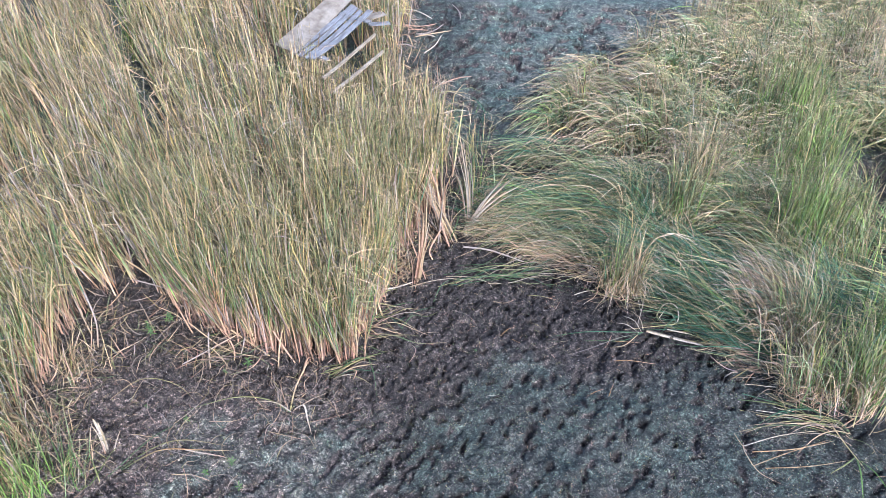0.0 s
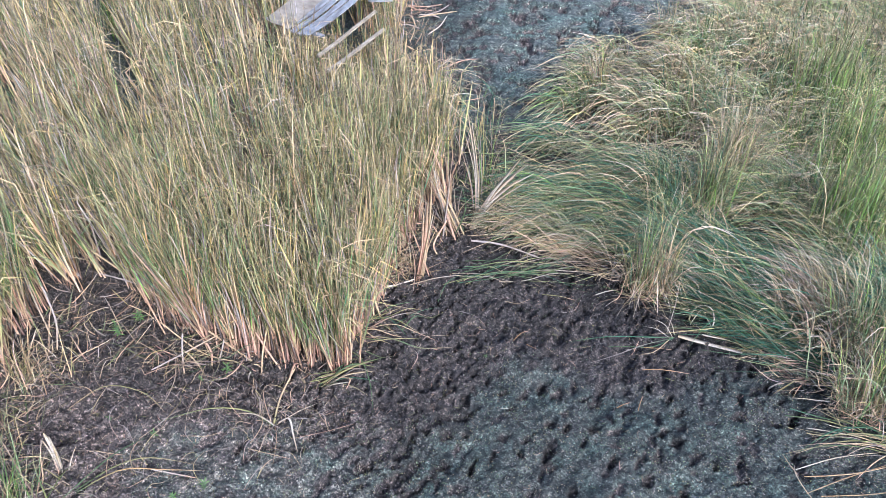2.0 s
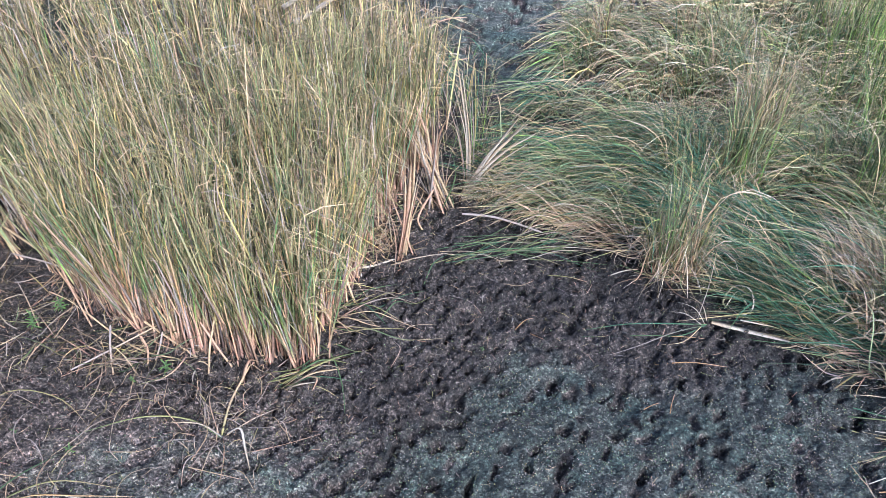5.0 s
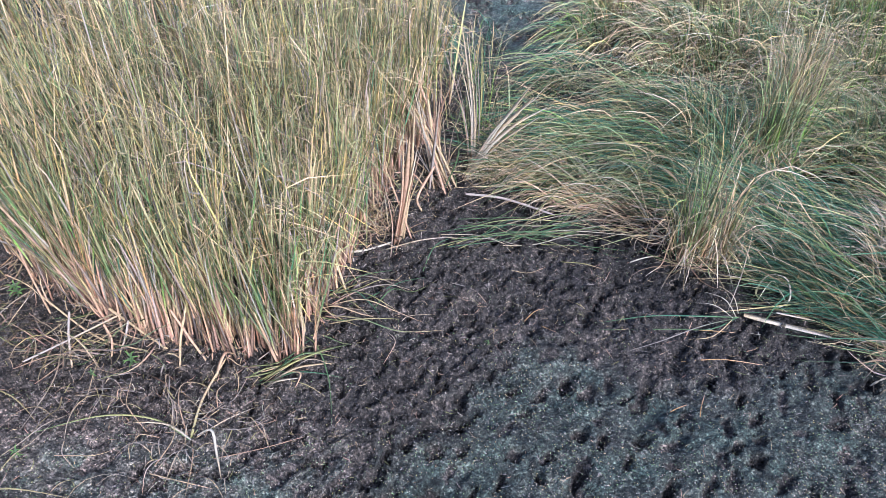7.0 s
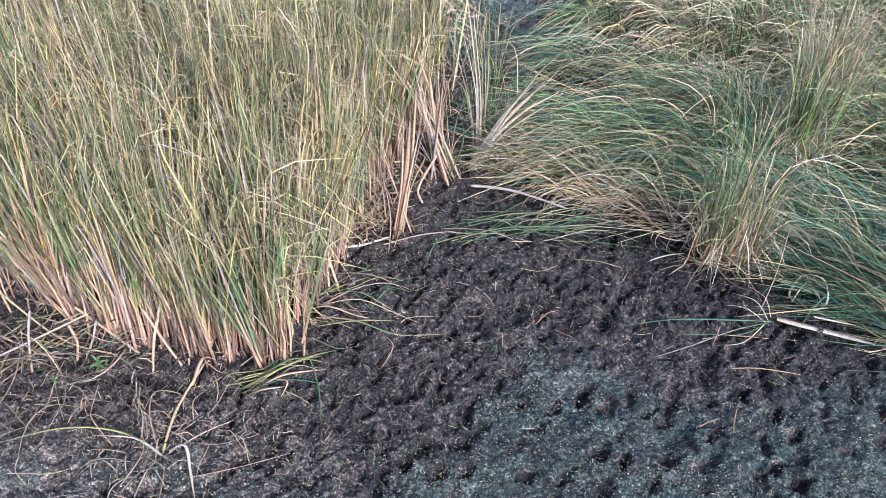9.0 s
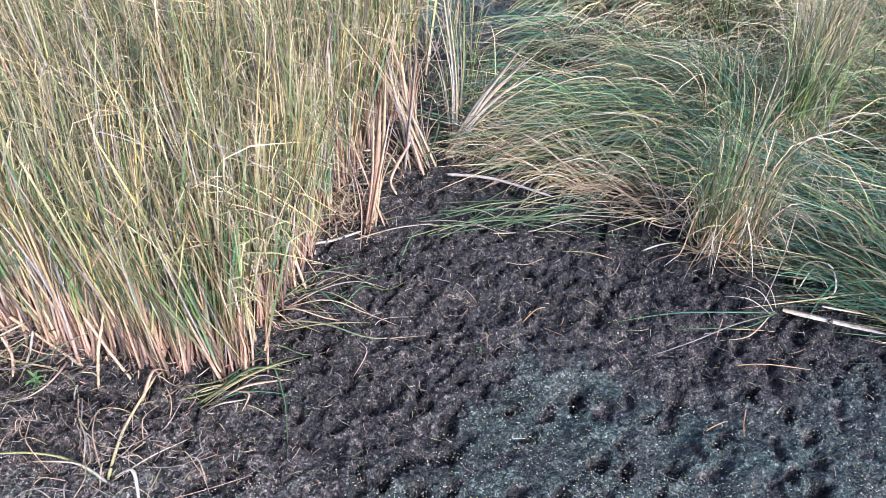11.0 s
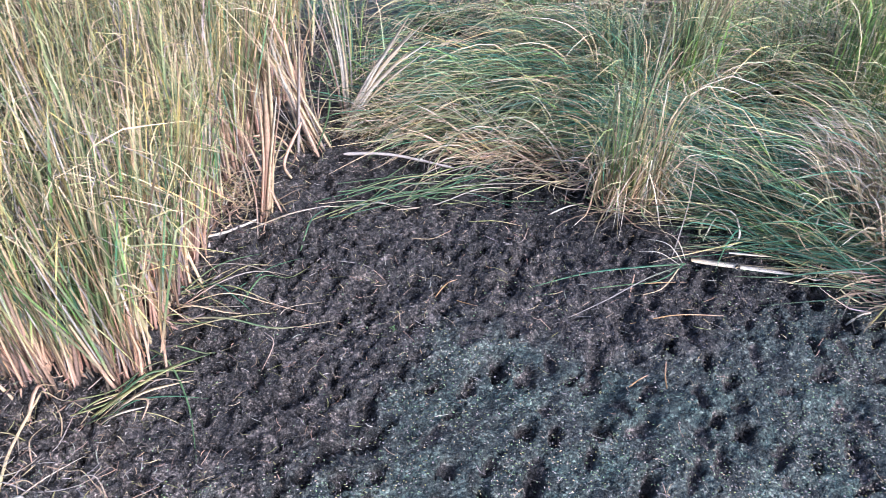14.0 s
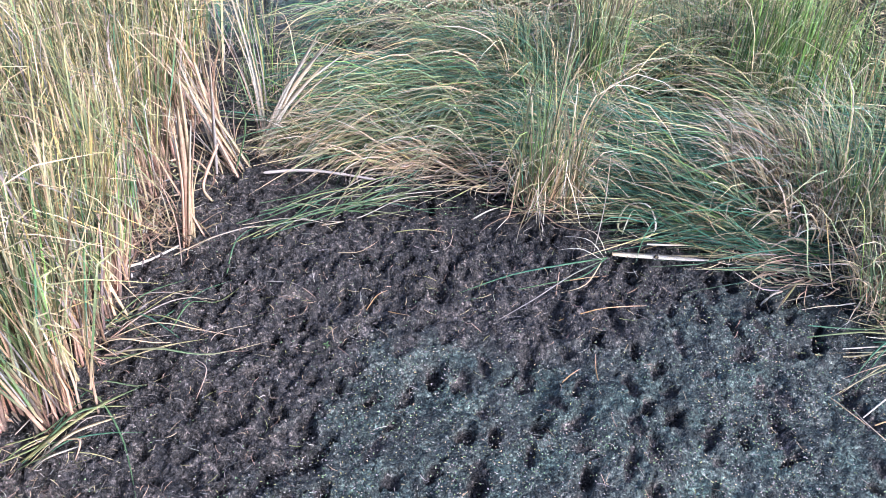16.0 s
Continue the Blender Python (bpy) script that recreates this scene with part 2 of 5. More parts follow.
def part(name, bm, material, parent, label=""):
    me = bpy.data.meshes.new(name)
    bm.to_mesh(me)
    bm.free()
    me.materials.append(material)
    ob = new(name, me)
    ob.parent = parent
    return tagged(ob, label)


# leaf colours
GREEN, BRIGHT, BLUE = (0.12, 0.205, 0.095), (0.21, 0.385, 0.085), (0.07, 0.185, 0.12)
LIME, STRAW, PINK = (0.40, 0.385, 0.165), (0.595, 0.455, 0.285), (0.60, 0.385, 0.275)
GREY, ORANGE, PALE, BROWN = (0.42, 0.37, 0.34), (0.56, 0.34, 0.16), (0.66, 0.60, 0.51), (0.19, 0.135, 0.11)
GOLD, MINT = (0.54, 0.42, 0.16), (0.29, 0.40, 0.21)


def colour_leaves(n, kinds, shares):
    """Picks for each of n leaves one of the kinds (four colours from foot to tip) and varies it."""
    k = np.array(kinds)[rng.choice(len(kinds), n, p=np.array(shares) / sum(shares))]
    return np.clip(k * (0.2 + 1.1 * rng.random((n, 1, 1))) * rng.uniform(0.93, 1.07, (n, 1, 3)), 0, 0.85)


OLIVE, VIVID = (0.255, 0.27, 0.145), (0.30, 0.48, 0.11)
REED_KINDS = [(PINK, OLIVE, OLIVE, STRAW), (PINK, GREEN, OLIVE, LIME), (PINK, LIME, LIME, STRAW), (PINK, PINK, STRAW, STRAW), (GREY, GREY, GREY, STRAW),
              (STRAW, BRIGHT, GREEN, LIME), (PINK, ORANGE, STRAW, GOLD), (BROWN, GREY, GREY, GREY), (PINK, LIME, GOLD, GOLD), (GREY, BLUE, GREEN, OLIVE)]
REED_SHARES = [20, 20, 11, 15, 7, 15, 8, 6, 6, 8]


# ---- ground: one sheet of trampled mud out to the horizon ----
def axis_lines(parts):
    out = [np.arange(a, b, d) for a, b, d in parts]
    return np.unique(np.round(np.concatenate(out), 4))


def far_lines(start, sign):
    d, p, out = 0.3, start, []
    while abs(p) < 900:
        p += sign * d
        out.append(p)
        d *= 1.35
    return np.array(out)


gx = np.concatenate([far_lines(-7, -1)[::-1], axis_lines([(-7, -4.7, 0.06), (-4.7, 5.2, 0.0155), (5.2, 9.0, 0.06)]), far_lines(9.0, 1)])
gy = np.concatenate([far_lines(-2.5, -1)[::-1], axis_lines([(-2.5, 4.6, 0.07), (4.6, 9.7, 0.0155), (9.7, 18.6, 0.06)]), far_lines(18.6, 1)])
GX, GY = np.meshgrid(gx, gy)


def crust_at(x, y):
    """1 where the grey-green crust covers the mud, 0 where bare peat shows."""
    line = (x + 0.75 - (y - 5.2) * 0.78) / 0.5
    front = np.clip(line, -1, 1) * 0.5 + 0.5
    front *= 0.87 * np.clip((7.35 - y + 0.25 * np.sin(x * 2.1)) / 0.5, 0, 1)
    back = np.clip((y - 11.5) / 1.0, 0, 1) * 1.4
    left = 0.62 * np.clip((6.5 - y) / 0.6, 0, 1) * np.clip((x + 3.2) / 0.6, 0, 1)
    return np.maximum(np.maximum(front, left), back)


def damp_at(x, y):
    """1 where the peat along the sedge is soaked, 0 where the mud is set paler, at the left and in the channel behind.
    """
    shore = np.interp(x, [0.4, 1.4, 2.4, 3.6, 4.1, 4.6, 5.4], [9.5, 9.3, 8.7, 8.0, 7.4, 6.7, 6.3])
    soaked = np.clip(1.25 - (shore - y) / 1.15, 0, 1) * np.clip((x - 0.2) / 0.9, 0, 1) * (y < 11.5)
    paler = np.maximum(np.clip((-0.1 - x) / 1.0, 0, 1) * np.clip((6.9 - y) / 1.0, 0, 1), np.clip((y - 12.5) / 2.0, 0, 1) * np.clip((x - 0.0) / 1.0, 0, 1))
    return np.clip(0.4 + 0.6 * soaked - 0.4 * paler + 0.16 * (value_noise(x * 2.3, y * 2.3, 81) - 0.5), 0, 1)


def ground_height(x, y):
    n = value_noise
    z = 0.10 * (n(x * 0.5, y * 0.5, 1) - 0.5) + 0.07 * (n(x * 2.1, y * 2.1, 2) - 0.5)
    near = np.clip((x + 7.2) / 0.5, 0, 1) * np.clip((9.2 - x) / 0.5, 0, 1) * np.clip((y + 2.7) / 0.5, 0, 1) * np.clip((18.8 - y) / 0.5, 0, 1)
    crust = crust_at(x, y)
    u, v = x + 0.06 * n(x * 7, y * 7, 14), y + 0.06 * n(x * 7, y * 7, 15)
    lump = 0.6 * n(u * 5, v * 5, 3) + 0.75 * n(u * 14 + 5, v * 14, 4) + 0.55 * n(u * 27 + 3, v * 27, 5) + 0.4 * n(u * 50, v * 50, 6)
    a, b = x * 0.58 + y * 0.81, y * 0.58 - x * 0.81
    z = z - near * (y < 10) * 0.11 * np.clip(n(a * 2.4, b * 7.5, 16) - 0.58, 0, 1)
    return z + near * (0.092 - 0.058 * crust) * (lump - 1.15) - 0.02


GZ = ground_height(GX, GY)
CR = crust_at(GX, GY)


def press(cx, cy, a, b, turn, depth):
    """A hoof hole: an elongated pit with a low rim, pressed into the sheet."""
    r = max(a, b) * 1.9
    i0, i1, j0, j1 = np.searchsorted(gx, cx - r), np.searchsorted(gx, cx + r), np.searchsorted(gy, cy - r), np.searchsorted(gy, cy + r)
    if i1 - i0 < 3 or j1 - j0 < 3:
        return
    dx, dy = GX[j0:j1, i0:i1] - cx, GY[j0:j1, i0:i1] - cy
    u, v = dx * math.cos(turn) + dy * math.sin(turn), -dx * math.sin(turn) + dy * math.cos(turn)
    q = np.sqrt((u / a) ** 2 + (v / b) ** 2) * (1 + 0.9 * (value_noise(dx * 34 + cx * 7, dy * 34 + cy * 5, 9) - 0.5))
    pit = -depth * np.clip(1.25 - q, 0, 1) ** 0.55 * (q < 1.25)
    rim = 0.07 * depth * np.exp(-((q - 1.4) / 0.22) ** 2)
    GZ[j0:j1, i0:i1] += pit + rim
    CR[j0:j1, i0:i1] *= np.clip((q - 0.75) / 0.45, 0.15, 1)


pit_rng = np.random.default_rng(21)
placed = []
for _ in range(13000):
    x, y = pit_rng.uniform(-4.8, 6.0), pit_rng.uniform(4.2, 9.6) if pit_rng.random() < 0.8 else pit_rng.uniform(-2.0, 4.2)
    gap = 0.12 + 0.05 * float(crust_at(np.array(x), np.array(y)))
    if any((x - a) ** 2 + (y - b) ** 2 < gap ** 2 for a, b in placed):
        continue
    if value_noise(np.array(x * 1.1), np.array(y * 1.1), 12) < 0.26 + 0.16 * float(crust_at(np.array(x), np.array(y))):
        continue
    placed.append((x, y))
    if x > 3.0 and y < 6.4 and pit_rng.random() < 0.6:
        continue
    if len(placed) > 1500:
        break
    big = 1.3 if x < 0 else 1.0
    press(x, y, big * pit_rng.uniform(0.035, 0.12), big * pit_rng.uniform(0.022, 0.05), pit_rng.normal(0.95, 0.4), pit_rng.uniform(0.03, 0.12))
for _ in range(420):       # the trampled channel behind
    press(pit_rng.uniform(-1.2, 5), pit_rng.uniform(12.5, 18), pit_rng.uniform(0.08, 0.16), pit_rng.uniform(0.07, 0.1), pit_rng.normal(0.6, 0.6), pit_rng.uniform(0.06, 0.12))
# long drag furrows across the mud
for x0, y0, x1, y1 in ((-0.72, 5.45, 0.42, 6.95), (-1.05, 5.25, -0.45, 6.0), (2.95, 5.4, 3.35, 6.5), (0.05, 6.15, 0.5, 6.7), (1.0, 5.2, 1.35, 6.1),
                       (1.75, 6.6, 2.2, 7.3), (3.55, 5.3, 3.75, 6.1), (1.45, 7.6, 1.95, 8.2), (-0.2, 5.1, 0.2, 5.7)):
    for k in range(9):
        f = k / 8
        if pit_rng.random() < 0.25:
            continue
        press(x0 + (x1 - x0) * f + pit_rng.normal(0, 0.035), y0 + (y1 - y0) * f, pit_rng.uniform(0.05, 0.1), pit_rng.uniform(0.025, 0.05),
              math.atan2(y1 - y0, x1 - x0) + pit_rng.normal(0, 0.35), pit_rng.uniform(0.025, 0.06))
press(-1.72, 6.74, 0.2, 0.09, 0.1, 0.1)
press(-2.05, 6.55, 0.1, 0.06, 0.5, 0.09)
gi = np.arange(GX.size).reshape(GX.shape)
ground_mesh = quads_mesh("ground", np.stack([GX, GY, GZ], -1).reshape(-1, 3), np.stack([gi[:-1, :-1], gi[:-1, 1:], gi[1:, 1:], gi[1:, :-1]], -1).reshape(-1, 4), None, MUD)
ground_mesh.attributes.new("crust", "FLOAT", "POINT").data.foreach_set("value", CR.astype(np.float32).ravel())
ground_mesh.attributes.new("damp", "FLOAT", "POINT").data.foreach_set("value", damp_at(GX, GY).astype(np.float32).ravel())
ground = tagged(new("ground", ground_mesh), "dark trampled peat mud with hoof holes and grey algae crust", "ground", kind="structure")


def ground_z(x, y):
    """The sheet's height at a place, from the nearest mesh point."""
    i = np.clip(np.searchsorted(gx, x), 0, len(gx) - 1)
    j = np.clip(np.searchsorted(gy, y), 0, len(gy) - 1)
    return GZ[j, i]


# ---- reed bed ----
REED = [(-0.98, 7.0), (-1.35, 6.88), (-1.9, 6.95), (-2.5, 7.2), (-3.2, 7.75), (-4.0, 8.1), (-4.4, 7.8), (-5.2, 7.4), (-9, 7.0), (-11, 12), (-12, 20), (-1.0, 20), (-1.1, 16),
        (-1.1, 14.5), (-0.75, 13), (-0.1, 12), (0.1, 11), (0.0, 10.4), (-0.15, 9.95), (-0.32, 9.5), (-0.48, 9.05), (-0.56, 8.6), (-0.62, 8.1), (-0.72, 7.7), (-0.85, 7.25)]
NEAR_REED = [(-4.2, 5.0), (-4.25, 5.8), (-4.3, 6.4), (-4.45, 7.0), (-4.5, 7.7), (-6.5, 8.0), (-8, 6), (-7, 4.4), (-4.5, 4.3)]


def reed_height(x, y):
    h = 1.28 + 0.35 * value_noise(x * 0.7, y * 0.7, 31) + 0.25 * value_noise(x * 2.3, y * 2.3, 32)
    pile = np.exp(-(((x + 2.1) / 0.8) ** 2 + ((y - 14.1) / 0.9) ** 2) ** 2)
    beaten = np.exp(-(((x + 1.4) / 0.75) ** 2 + ((y - 13.0) / 1.3) ** 2) ** 2)
    return h * (1 - 0.45 * pile) * (1 - 0.45 * beaten)


FAR_SHARES = [20, 13, 12, 18, 13, 4, 8, 6, 8, 6]


def reed_leaves(b, lean, tall, segs, wide=1.0, fold=0.0, rise=0.42, far=False, upright=False):
    """Cattail leaves from the given feet: straight blades, most with a short tip that has snapped over downwind."""
    n = len(b)
    own = lean + rng.normal(0, 0.1, (n, 2))
    turn = np.where(rng.random(n) < 0.55, rng.normal(-0.1, 0.8, n), rng.uniform(0, 2 * np.pi, n))
    hook = np.c_[np.cos(turn), np.sin(turn), -np.abs(rng.normal(0.45, 0.5, n))]
    start = np.where(rng.random(n) < 0.88, rng.uniform(0.58, 0.9, n) if upright else rng.uniform(0.44, 0.84, n), 1.3)
    end = start + (rng.uniform(0.25, 0.55, n) if upright else rng.uniform(0.14, 0.36, n))
    up = rise * tall * rng.uniform(0.2, 1.0, n)
    b = b + np.c_[lean, np.ones(n)] * (up / np.sqrt(1 + (lean ** 2).sum(1)))[:, None]
    return arched(b, own, hook, start, end, tall * rng.uniform(0.72, 1.15, n) - 0.75 * up, rng.uniform(0.007, 0.0155, n) * wide, rng.uniform(-1.4, 1.4, n),
                  np.minimum(1.16 * colour_leaves(n, REED_KINDS, FAR_SHARES if far else REED_SHARES), 0.85), segs, fold, rng.uniform(0, 0.6, n))


def reed_stems(feet, lean, tall):
    """The bundled leaf sheaths at the foot of a shoot: a tapering, slightly bent stem."""
    n, s = len(feet), np.linspace(0, 1, 4)
    pts = feet[:, None] + np.c_[lean, np.ones(n)][:, None] * (tall[:, None] * s[None])[..., None]
    pts[:, 1:3, :2] += rng.normal(0, 0.008, (n, 2, 2))
    rad = rng.uniform(0.006, 0.0125, n)[:, None] * np.array([1.2, 1.0, 0.8, 0.4])[None]
    col = colour_leaves(n, [(BROWN, PINK, PINK, STRAW), (PINK, PINK, STRAW, STRAW), (PINK, PINK, STRAW, LIME), (BROWN, PINK, GREY, STRAW), (BROWN, BROWN, GREY, PINK), (BROWN, PINK, ORANGE, PINK)], [5, 5, 2, 3, 3, 2])
    return tubes(pts, rad, np.minimum(col * 1.08, 0.85), 5)


def reed_lean(x, y):
    """The lean that the wind has left in the stand, in run per metre of height."""
    lx = -0.02 - 0.13 * np.clip((-1.4 - x) / 2.4, 0, 1) * np.clip((y - 7.4) / 0.9, 0, 1) + 0.14 * (value_noise(x * 1.2, y * 1.2, 35) - 0.5)
    return np.stack([lx, 0.14 * (value_noise(x * 1.4, y * 1.4, 36) - 0.5)], -1)


def reed_shoots(xy, leaves, segs, wide=1.0, stems=True, fold=0.0):
    m = len(xy)
    feet = np.c_[xy, ground_z(xy[:, 0], xy[:, 1]) - 0.07]
    lean = reed_lean(xy[:, 0], xy[:, 1]) + rng.normal(0, 0.075, (m, 2))
    tall = reed_height(xy[:, 0], xy[:, 1]) * rng.uniform(0.7, 1.15, m)
    b = np.repeat(feet, leaves, 0)
    b[:, :2] += rng.normal(0, 0.014, (len(b), 2))
    lv = reed_leaves(b, np.repeat(lean, leaves, 0), np.repeat(tall, leaves), segs, wide, fold, 0.42 if stems else 0.3, not stems)
    return joined(lv, reed_stems(feet, lean, tall * rng.uniform(0.38, 0.6, m))) if stems else lv


def thinned(xy, seed, cut):
    """Leaves gaps where the stand is thin, and the lanes that animals have pushed through it."""
    g = value_noise(xy[:, 0] * 1.3, xy[:, 1] * 1.3, seed) * 0.5 + value_noise(xy[:, 0] * 3.4, xy[:, 1] * 3.4, seed + 1) * 0.5
    lane = np.abs(xy[:, 0] + 4.6 + 0.5 * (xy[:, 1] - 11.5)) < 0.24
    lane |= np.abs(xy[:, 0] + 6.4 + 0.5 * (xy[:, 1] - 11.5)) < 0.16
    gap = np.hypot((xy[:, 0] + 3.35) / 0.3, (xy[:, 1] - 9.3) / 0.5) < 1
    return xy[(g > cut) & ~(lane & (xy[:, 1] > 10.6)) & ~gap]


def ragged(poly, step=0.25, amount=0.22, seed=3):
    """The same outline with an uneven edge."""
    r, out = np.random.default_rng(seed), []
    for (x0, y0), (x1, y1) in zip(poly, poly[1:] + poly[:1]):
        k = max(1, min(60, int(math.hypot(x1 - x0, y1 - y0) / step)))
        for i in range(k):
            d = r.normal(0, amount * 0.5, 2)
            out.append((x0 + (x1 - x0) * i / k + d[0], y0 + (y1 - y0) * i / k + d[1]))
    return out


reed_bed = tagged(new("reed_bed"), "tall tan and green cattail reeds standing in mud", "reeds", kind="stuff")
near_zone = [(-1.02, 7.15), (-1.4, 7.05), (-1.9, 7.1), (-2.5, 7.35), (-3.2, 7.9), (-4.2, 8.4), (-4.6, 9.6), (-0.3, 10.6), (-0.1, 10.5), (-0.22, 9.95), (-0.4, 9.6), (-0.55, 9.15), (-0.64, 8.65), (-0.7, 8.1), (-0.8, 7.7)]
bunch = thinned(scatter(ragged(near_zone), 640), 40, 0.36)
xy = np.repeat(bunch, 5, 0) + rng.normal(0, 0.05, (len(bunch) * 5, 2))
near_mass = reed_shoots(xy, 6, 9)
tuft = scatter(ragged(REED), 3100)
xy = np.repeat(tuft, 4, 0) + rng.normal(0, 0.075, (len(tuft) * 4, 2))
xy = thinned(xy[~inside(near_zone, xy[:, 0], xy[:, 1]) & ~((xy[:, 1] < 10.4) & (xy[:, 0] > -3.4))], 44, 0.38)
far_mass = reed_shoots(xy, 5, 6, 1.4, False)
beaten = reed_shoots(scatter([(-1.7, 12.6), (-0.75, 12.3), (-0.75, 13.4), (-1.0, 14.6), (-1.6, 14.6)], 170), 3, 6, 1.0)
EDGE = [(-3.3, 7.75), (-2.5, 7.2), (-1.9, 6.95), (-1.35, 6.9), (-1.02, 7.05), (-0.85, 7.3), (-0.72, 7.75), (-0.64, 8.1), (-0.52, 8.55), (-0.42, 8.95), (-0.28, 9.45), (-0.12, 9.85), (0.02, 10.3)]
run = np.cumsum([0] + [math.hypot(b[0] - a[0], b[1] - a[1]) for a, b in zip(EDGE, EDGE[1:])])
f, d = rng.uniform(0, run[-1], 420), np.abs(rng.normal(0, 0.2, 420))
front = np.c_[np.interp(f, run, [p[0] for p in EDGE]) - 0.55 * d, np.interp(f, run, [p[1] for p in EDGE]) + 0.85 * d]
feet = np.c_[front, ground_z(front[:, 0], front[:, 1]) - 0.07]
lean = reed_lean(front[:, 0], front[:, 1]) + rng.normal(0, 0.07, (420, 2))
tall = rng.uniform(1.0, 1.6, 420)
sheaths = joined(reed_stems(feet, lean, tall * rng.uniform(0.4, 0.75, 420)), reed_leaves(np.repeat(feet, 3, 0), np.repeat(lean, 3, 0), np.repeat(tall, 3), 9, 1.0, 0.0, 0.7, False, True))
leaf_part("reed_mass", joined(near_mass, far_mass, beaten, sheaths), reed_bed)["kind"] = "stuff"

near_bed = tagged(new("reed_clump"), "dense straw-coloured reed clump at the mud's edge", "reeds", kind="stuff")
leaf_part("reed_mass", reed_shoots(scatter(ragged(NEAR_REED), 1700), 6, 8, 1.05), near_bed)["kind"] = "stuff"

# the shoots along the open edge stand apart, each by itself
shoot_meshes = []
for k in range(30):
    feet = np.zeros((1, 3)) - np.array([[0, 0, 0.08]])
    lean, tall = rng.normal(0, 0.06, (1, 2)), rng.uniform(1.1, 1.75, 1)
    m = int(rng.integers(4, 8))
    b = np.repeat(feet, m, 0) + np.c_[rng.normal(0, 0.012, (m, 2)), np.zeros(m)]
    g = joined(reed_leaves(b, np.repeat(lean, m, 0), np.repeat(tall, m), 9, 1.05, 0.18, 0.7, False, True), reed_stems(feet, lean, tall * rng.uniform(0.5, 0.68)))
    shoot_meshes.append(quads_mesh("cattail", *g, LEAF))
for k in range(54):
    f = rng.uniform(0, run[-1])
    cx, cy = np.interp(f, run, [p[0] for p in EDGE]), np.interp(f, run, [p[1] for p in EDGE])
    d = abs(rng.normal(0, 0.24))
    cx, cy = cx - 0.55 * d, cy + 0.85 * d
    tip_x, tip_y = rng.normal(0, 4), -0.5 - 6 * min(max((-1.2 - cx) / 1.8, 0), 1) + rng.normal(0, 4)
    for _ in range(6):
        x, y = cx + rng.normal(0, 0.05), cy + rng.normal(0, 0.05)
        ob = new("cattail", shoot_meshes[int(rng.integers(30))])
        ob.matrix_basis = pose(x, y, float(ground_z(x, y)), tip_x + rng.normal(0, 2), tip_y + rng.normal(0, 2), 0) @ pose(0, 0, 0, 0, 0, rng.normal(0, 45)) @ Matrix.Scale(rng.uniform(0.6, 1.12), 4)
        ob.parent = reed_bed

# ---- lodged sedge bed: long leaves blown over to one side, in tussocks ----
SEDGE = [(0.95, 9.75), (1.5, 9.5), (2.0, 9.2), (2.45, 8.9), (3.0, 8.6), (3.6, 8.2), (4.1, 7.65), (4.6, 7.35), (5.4, 7.2), (6.4, 7.0), (8, 6.8), (9.5, 9), (10.5, 14), (10.5, 19), (6.6, 19),
         (6.0, 16.8), (5.0, 15.9), (3.8, 15.1), (2.5, 14.4), (1.8, 13.4), (1.45, 12.1), (1.3, 11), (1.1, 10.2)]
SEDGE_KINDS = [(STRAW, GREEN, LIME, STRAW), (GREEN, BLUE, BLUE, GREEN), (PINK, STRAW, STRAW, PALE), (STRAW, LIME, GREEN, STRAW), (GREEN, BRIGHT, GREEN, LIME), (BROWN, PINK, STRAW, STRAW), (GREY, GREY, STRAW, GREY), (STRAW, LIME, GOLD, STRAW), (GREEN, MINT, MINT, STRAW), (GREEN, OLIVE, OLIVE, STRAW), (BRIGHT, VIVID, VIVID, LIME)]
MOODS = {"green": (18, 40, 5, 9, 8, 1, 3, 3, 12, 10, 0), "straw": (12, 2, 34, 14, 0, 12, 12, 12, 10, 10, 0), "dead": (1, 0, 22, 2, 0, 40, 34, 4, 0, 0, 0), "mixed": (20, 13, 9, 16, 10, 1, 4, 7, 28, 16, 6), "bright": (14, 2, 4, 18, 36, 1, 2, 8, 24, 8, 22), "vivid": (6, 0, 2, 20, 56, 0, 0, 8, 8, 4, 60),
         "faded": (3, 0, 70, 4, 0, 7, 8, 4, 1, 2, 0), "rust": (2, 0, 30, 3, 0, 40, 8, 12, 0, 4, 0), "teal": (14, 60, 3, 4, 6, 1, 3, 1, 8, 8, 0), "pale": (18, 6, 10, 16, 10, 1, 5, 6, 44, 8, 10)}


def tussock_leaves(cx, cy, n, mood, az, spread, lean, bend, length, segs=9, wide=1.0, size=0.09, dim=1.0):
    xy = np.array([[cx, cy]]) + rng.normal(0, size, (n, 2))
    base = np.c_[xy, ground_z(xy[:, 0], xy[:, 1]) - 0.02]
    return strips(base, az + rng.normal(0, spread, n), np.clip(rng.normal(lean, 0.2, n), 0.02, 1.45), np.clip(rng.normal(bend + 0.25, 0.5, n), 0.0, 2.8), rng.uniform(0.7, 2.8, n),
                  length * rng.uniform(0.6, 1.15, n), rng.uniform(0.006, 0.0128, n) * wide, rng.uniform(-1.0, 1.0, n), colour_leaves(n, SEDGE_KINDS, MOODS[mood]) * dim, segs, 0.0, rng.normal(0, 0.95, n))


